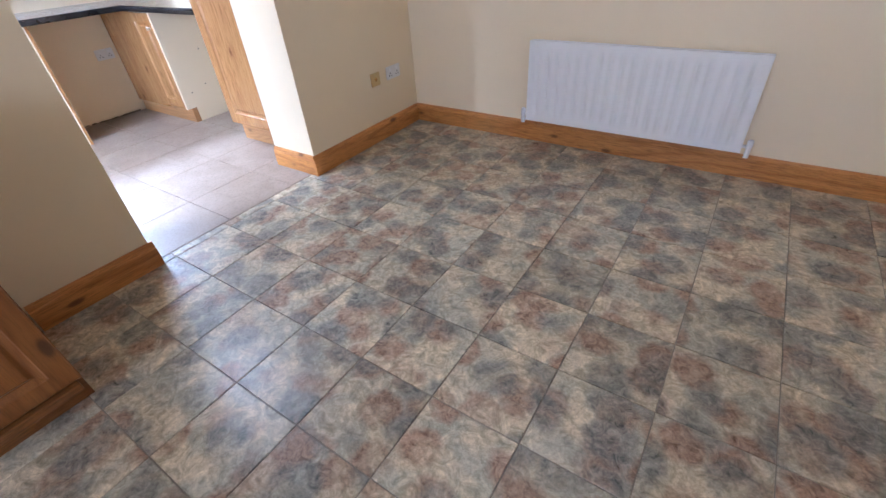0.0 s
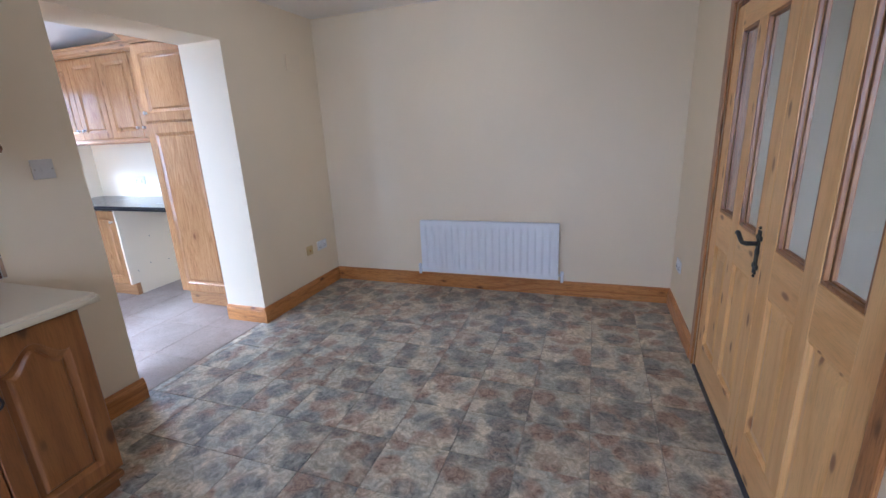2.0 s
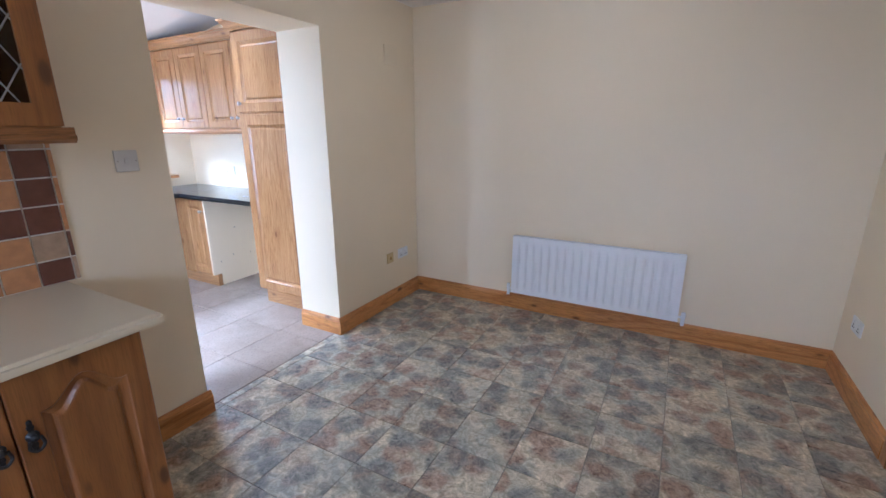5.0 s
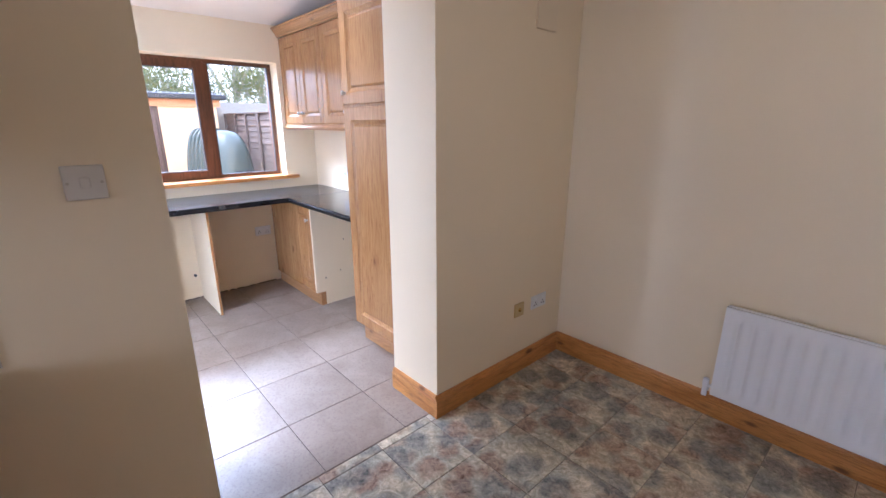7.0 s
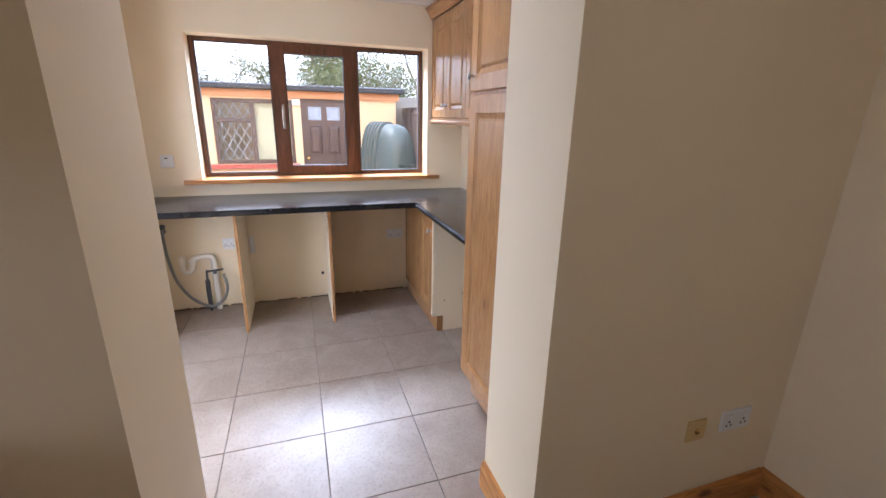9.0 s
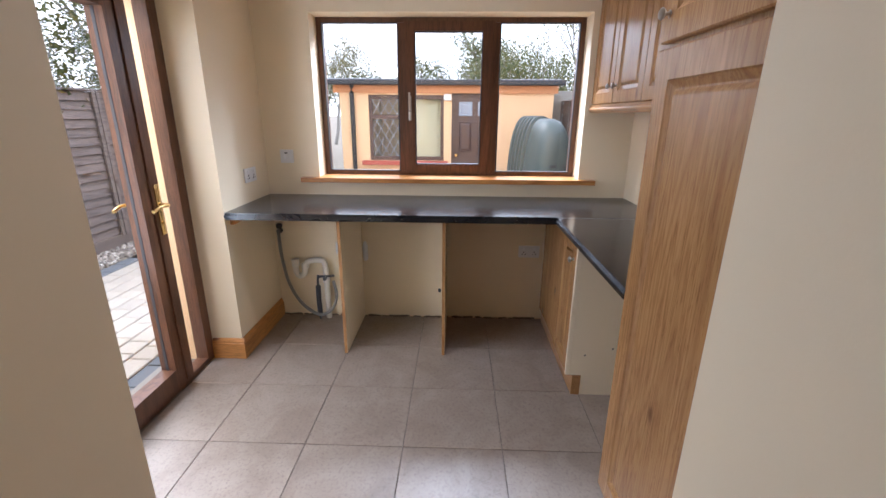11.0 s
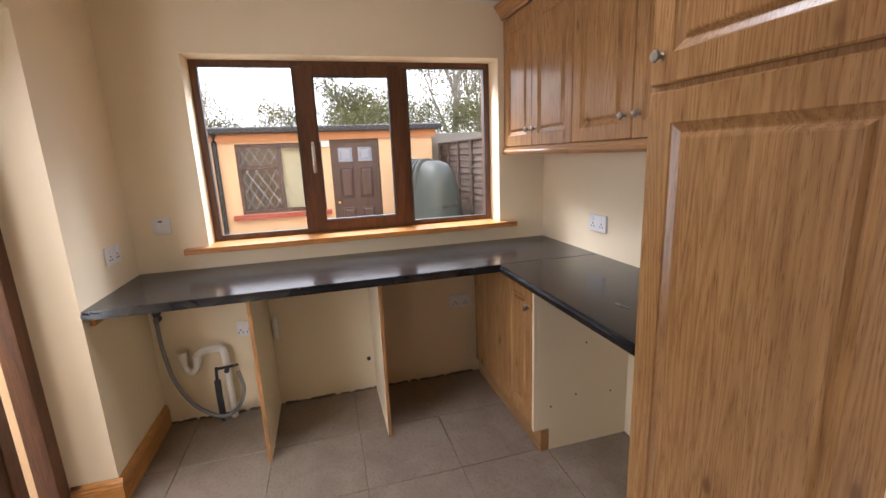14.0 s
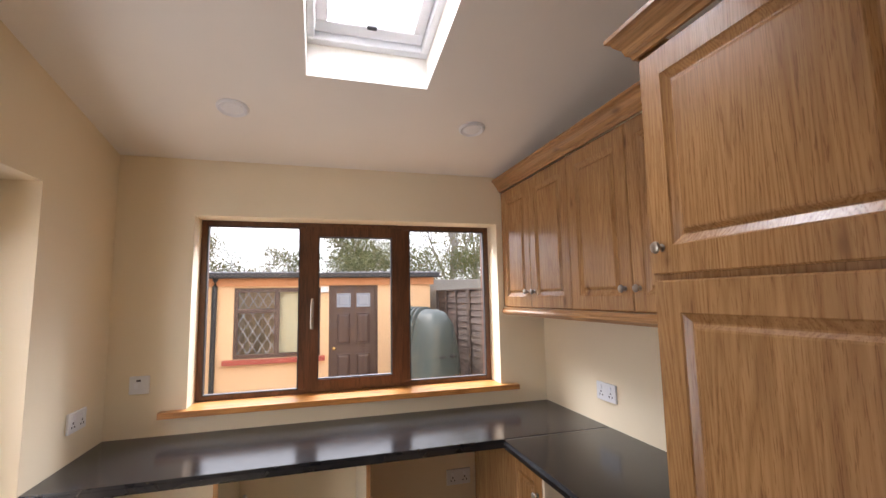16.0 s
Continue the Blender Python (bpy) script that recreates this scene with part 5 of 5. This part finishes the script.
for i, (x, y, h, sp_, m, n) in enumerate([(-22, 2.2, 5.0, 0.8, LEAF, 4200), (-20, 6.2, 8.2, 0.7, LEAF2, 3600), (-24, -1.5, 4.2, 0.9, LEAF2, 1500), (-25, 5.0, 5.6, 0.8, LEAF, 3000), (-26, -5.5, 5.4, 0.8, LEAF2, 2600),
                                          (-23, 9.0, 6.3, 0.8, LEAF, 4000), (-10.5, -8.5, 7.6, 0.6, LEAF2, 4500), (-13.5, -6.8, 5.8, 0.7, LEAF, 6000)]):
    tree((x, y, GZ), h, sp_, 20 + i, m, int(n * 1.6), size=0.05)
for i, (x, y, h, n) in enumerate([(-6.2, -4.6, 3.3, 6000), (-8.3, -4.9, 3.4, 6000), (-10.3, -4.4, 3.0, 6000), (-4.2, -4.8, 3.2, 6000), (-12.6, -4.7, 3.2, 6000), (-17, -1.5, 3.2, 5000), (-17.3, 0.2, 3.3, 5000), (-17.5, 1.8, 3.7, 6500), (-17.2, 3.1, 3.5, 6000), (-18, 4.6, 3.6, 6000), (-19, 7.5, 4.0, 6000),
                                  (-18.5, -4.0, 3.2, 4000)]):
    tree((x, y, GZ), h, 1.1, 60 + i, LEAF, n, "shrub", "dense green garden shrub behind the fence", 0.1, 0.04)
# ---- pieces: tiles, pavers, pebbles ----
MESHES = {}


def piece(name, w, d, h, material, at, parent, bevel=0.0015):
    """A low tile or block with eased top edges, w by d, its top at at.z."""
    key = (round(w, 3), round(d, 3), round(h, 3), material.name)
    if key not in MESHES:
        me = bpy.data.meshes.new(name)
        b = bevel
        v = [(0, 0, -h), (w, 0, -h), (w, d, -h), (0, d, -h), (0, 0, -b), (w, 0, -b), (w, d, -b), (0, d, -b), (b, b, 0), (w - b, b, 0), (w - b, d - b, 0), (b, d - b, 0)]
        f = [(8, 9, 10, 11)]
        for k in range(4):
            n = (k + 1) % 4
            f += [(k, n, n + 4, k + 4), (k + 4, n + 4, n + 8, k + 8)]
        me.from_pydata(v, [], f)
        me.materials.append(material)
        MESHES[key] = me
    ob = new(name, MESHES[key])
    ob.parent = parent
    ob.location = at
    return ob


def tile_grid(name, x0, x1, y0, y1, jx, jy, pitch_x, pitch_y, gap, h, material, parent, z=0.0, skip=None):
    xs = sorted({x0, x1, *(jx + pitch_x * k for k in range(-40, 40) if x0 < jx + pitch_x * k < x1)})
    ys = sorted({y0, y1, *(jy + pitch_y * k for k in range(-40, 40) if y0 < jy + pitch_y * k < y1)})
    for a, b in zip(xs, xs[1:]):
        for c, d in zip(ys, ys[1:]):
            if b - a > 0.012 and d - c > 0.012 and not (skip and skip(a, b, c, d)):
                piece(name, b - a - gap, d - c - gap, h, material, (a + gap / 2, c + gap / 2, z), parent)


OBS = bpy.data.objects
tile_grid("vinyl_tile", -2.18, XR + 0.03, -2.3, YN, 0.06, 0.905, 0.312, 0.31, 0.0035, 0.004, VINYL, OBS["floor_dining"], skip=lambda a, b, c, d: b <= XW + 0.02 and (d <= JL or c >= JR))
tile_grid("floor_tile", XE + 0.005, -2.182, YL - 0.18, YR, -3.92, 0.05, 0.4415, 0.449, 0.003, 0.005, FTILE, OBS["floor_kitchen"])
# splashback behind the cream worktop
sp_ = tagged(part("splashback", one(XW, XW + 0.004, -2.12, 0.092, 0.912, 1.5), GROUT_W), "grouted splashback of small brown, tan and beige tiles", "splashback", kind="structure")
ys = [0.092, 0.073] + [0.073 - 0.108 * k for k in range(1, 11)]
zs = [0.912] + [1.426 - 0.1045 * k for k in range(4, -1, -1)] + [1.5]
for a, b in zip(ys[1:], ys):
    for c, d in zip(zs, zs[1:]):
        w, h = b - a - 0.006, d - c - 0.006
        key = ("w", round(w, 3), round(h, 3))
        if key not in MESHES:
            bm = one(0, 0.006, 0, w, 0, h, bevel=0.0015)
            me = bpy.data.meshes.new("wall_tile")
            bm.to_mesh(me)
            bm.free()
            me.materials.append(WTILE)
            MESHES[key] = me
        ob = new("wall_tile", MESHES[key])
        ob.parent = sp_
        ob.location = (XW + 0.004, a + 0.003, c + 0.003)

# paving: blocks in courses along the house, two grey bands
pv = tagged(part("pavement", one(-11.5, -1.0, -2.62, -0.6, GZ - 0.08, GZ - 0.012), JOINT_SAND), "cream block paving with a dark grey band", "paving", kind="structure")
rng = random.Random(3)
rest = bmesh.new()
course = [(-0.60, 0.13, False), (-0.735, 0.13, True)] + [(-0.872 - 0.172 * k, 0.166, False) for k in range(9)] + [(-2.422, 0.16, True)]
count = 0
for k, (ytop, d, dark) in enumerate(course):
    x = -11.4 + (k % 2) * 0.12
    while x < -1.2:
        w = 0.24 if dark else rng.choice((0.24, 0.24, 0.2, 0.17))
        near = -6.6 < x < -3.1
        z = GZ + rng.uniform(-0.002, 0.002)
        if near and count < 300:
            piece("paving_block", w - 0.009, d - 0.008, 0.05, PAVER_GREY if dark else PAVER, (x, ytop - d, z), pv, 0.006)
            count += 1
        elif not dark:
            box(rest, x, x + w - 0.008, ytop - d, ytop - 0.004, GZ - 0.05, z)
        x += w
tagged(part("far_paving_blocks", rest, PAVER, pv), kind="stuff")
# the rest of the yard, between paving and shed
yard = bmesh.new()
for i in range(22):
    for j in range(9):
        x, y = -5.35 - 0.21 * i, 2.9 - 0.4 * j
        box(yard, x - 0.2, x, y - 0.39, y, GZ - 0.05, GZ - 0.001)
solo("yard_paving", yard, PAVER, "cream block paving of the yard", "paving", kind="stuff")
bm = bmesh.new()
for i in range(2200):
    s = rng.uniform(0.012, 0.028)
    m = Matrix.Translation((rng.uniform(-9.5, -3.2), rng.uniform(-2.98, -2.6), GZ + s * 0.2)) @ Euler((rng.random() * 6, rng.random() * 6, rng.random() * 6)).to_matrix().to_4x4() @ Matrix.Diagonal((1.3, 0.9, 0.65, 1))
    bmesh.ops.create_icosphere(bm, subdivisions=1, radius=s, matrix=m) if i < 900 else bmesh.ops.create_cube(bm, size=s * 1.5, matrix=m)
solo("pebble_strip", bm, PEBBLE, "mixed grey and white pebbles along the fence", "pebbles", kind="stuff")
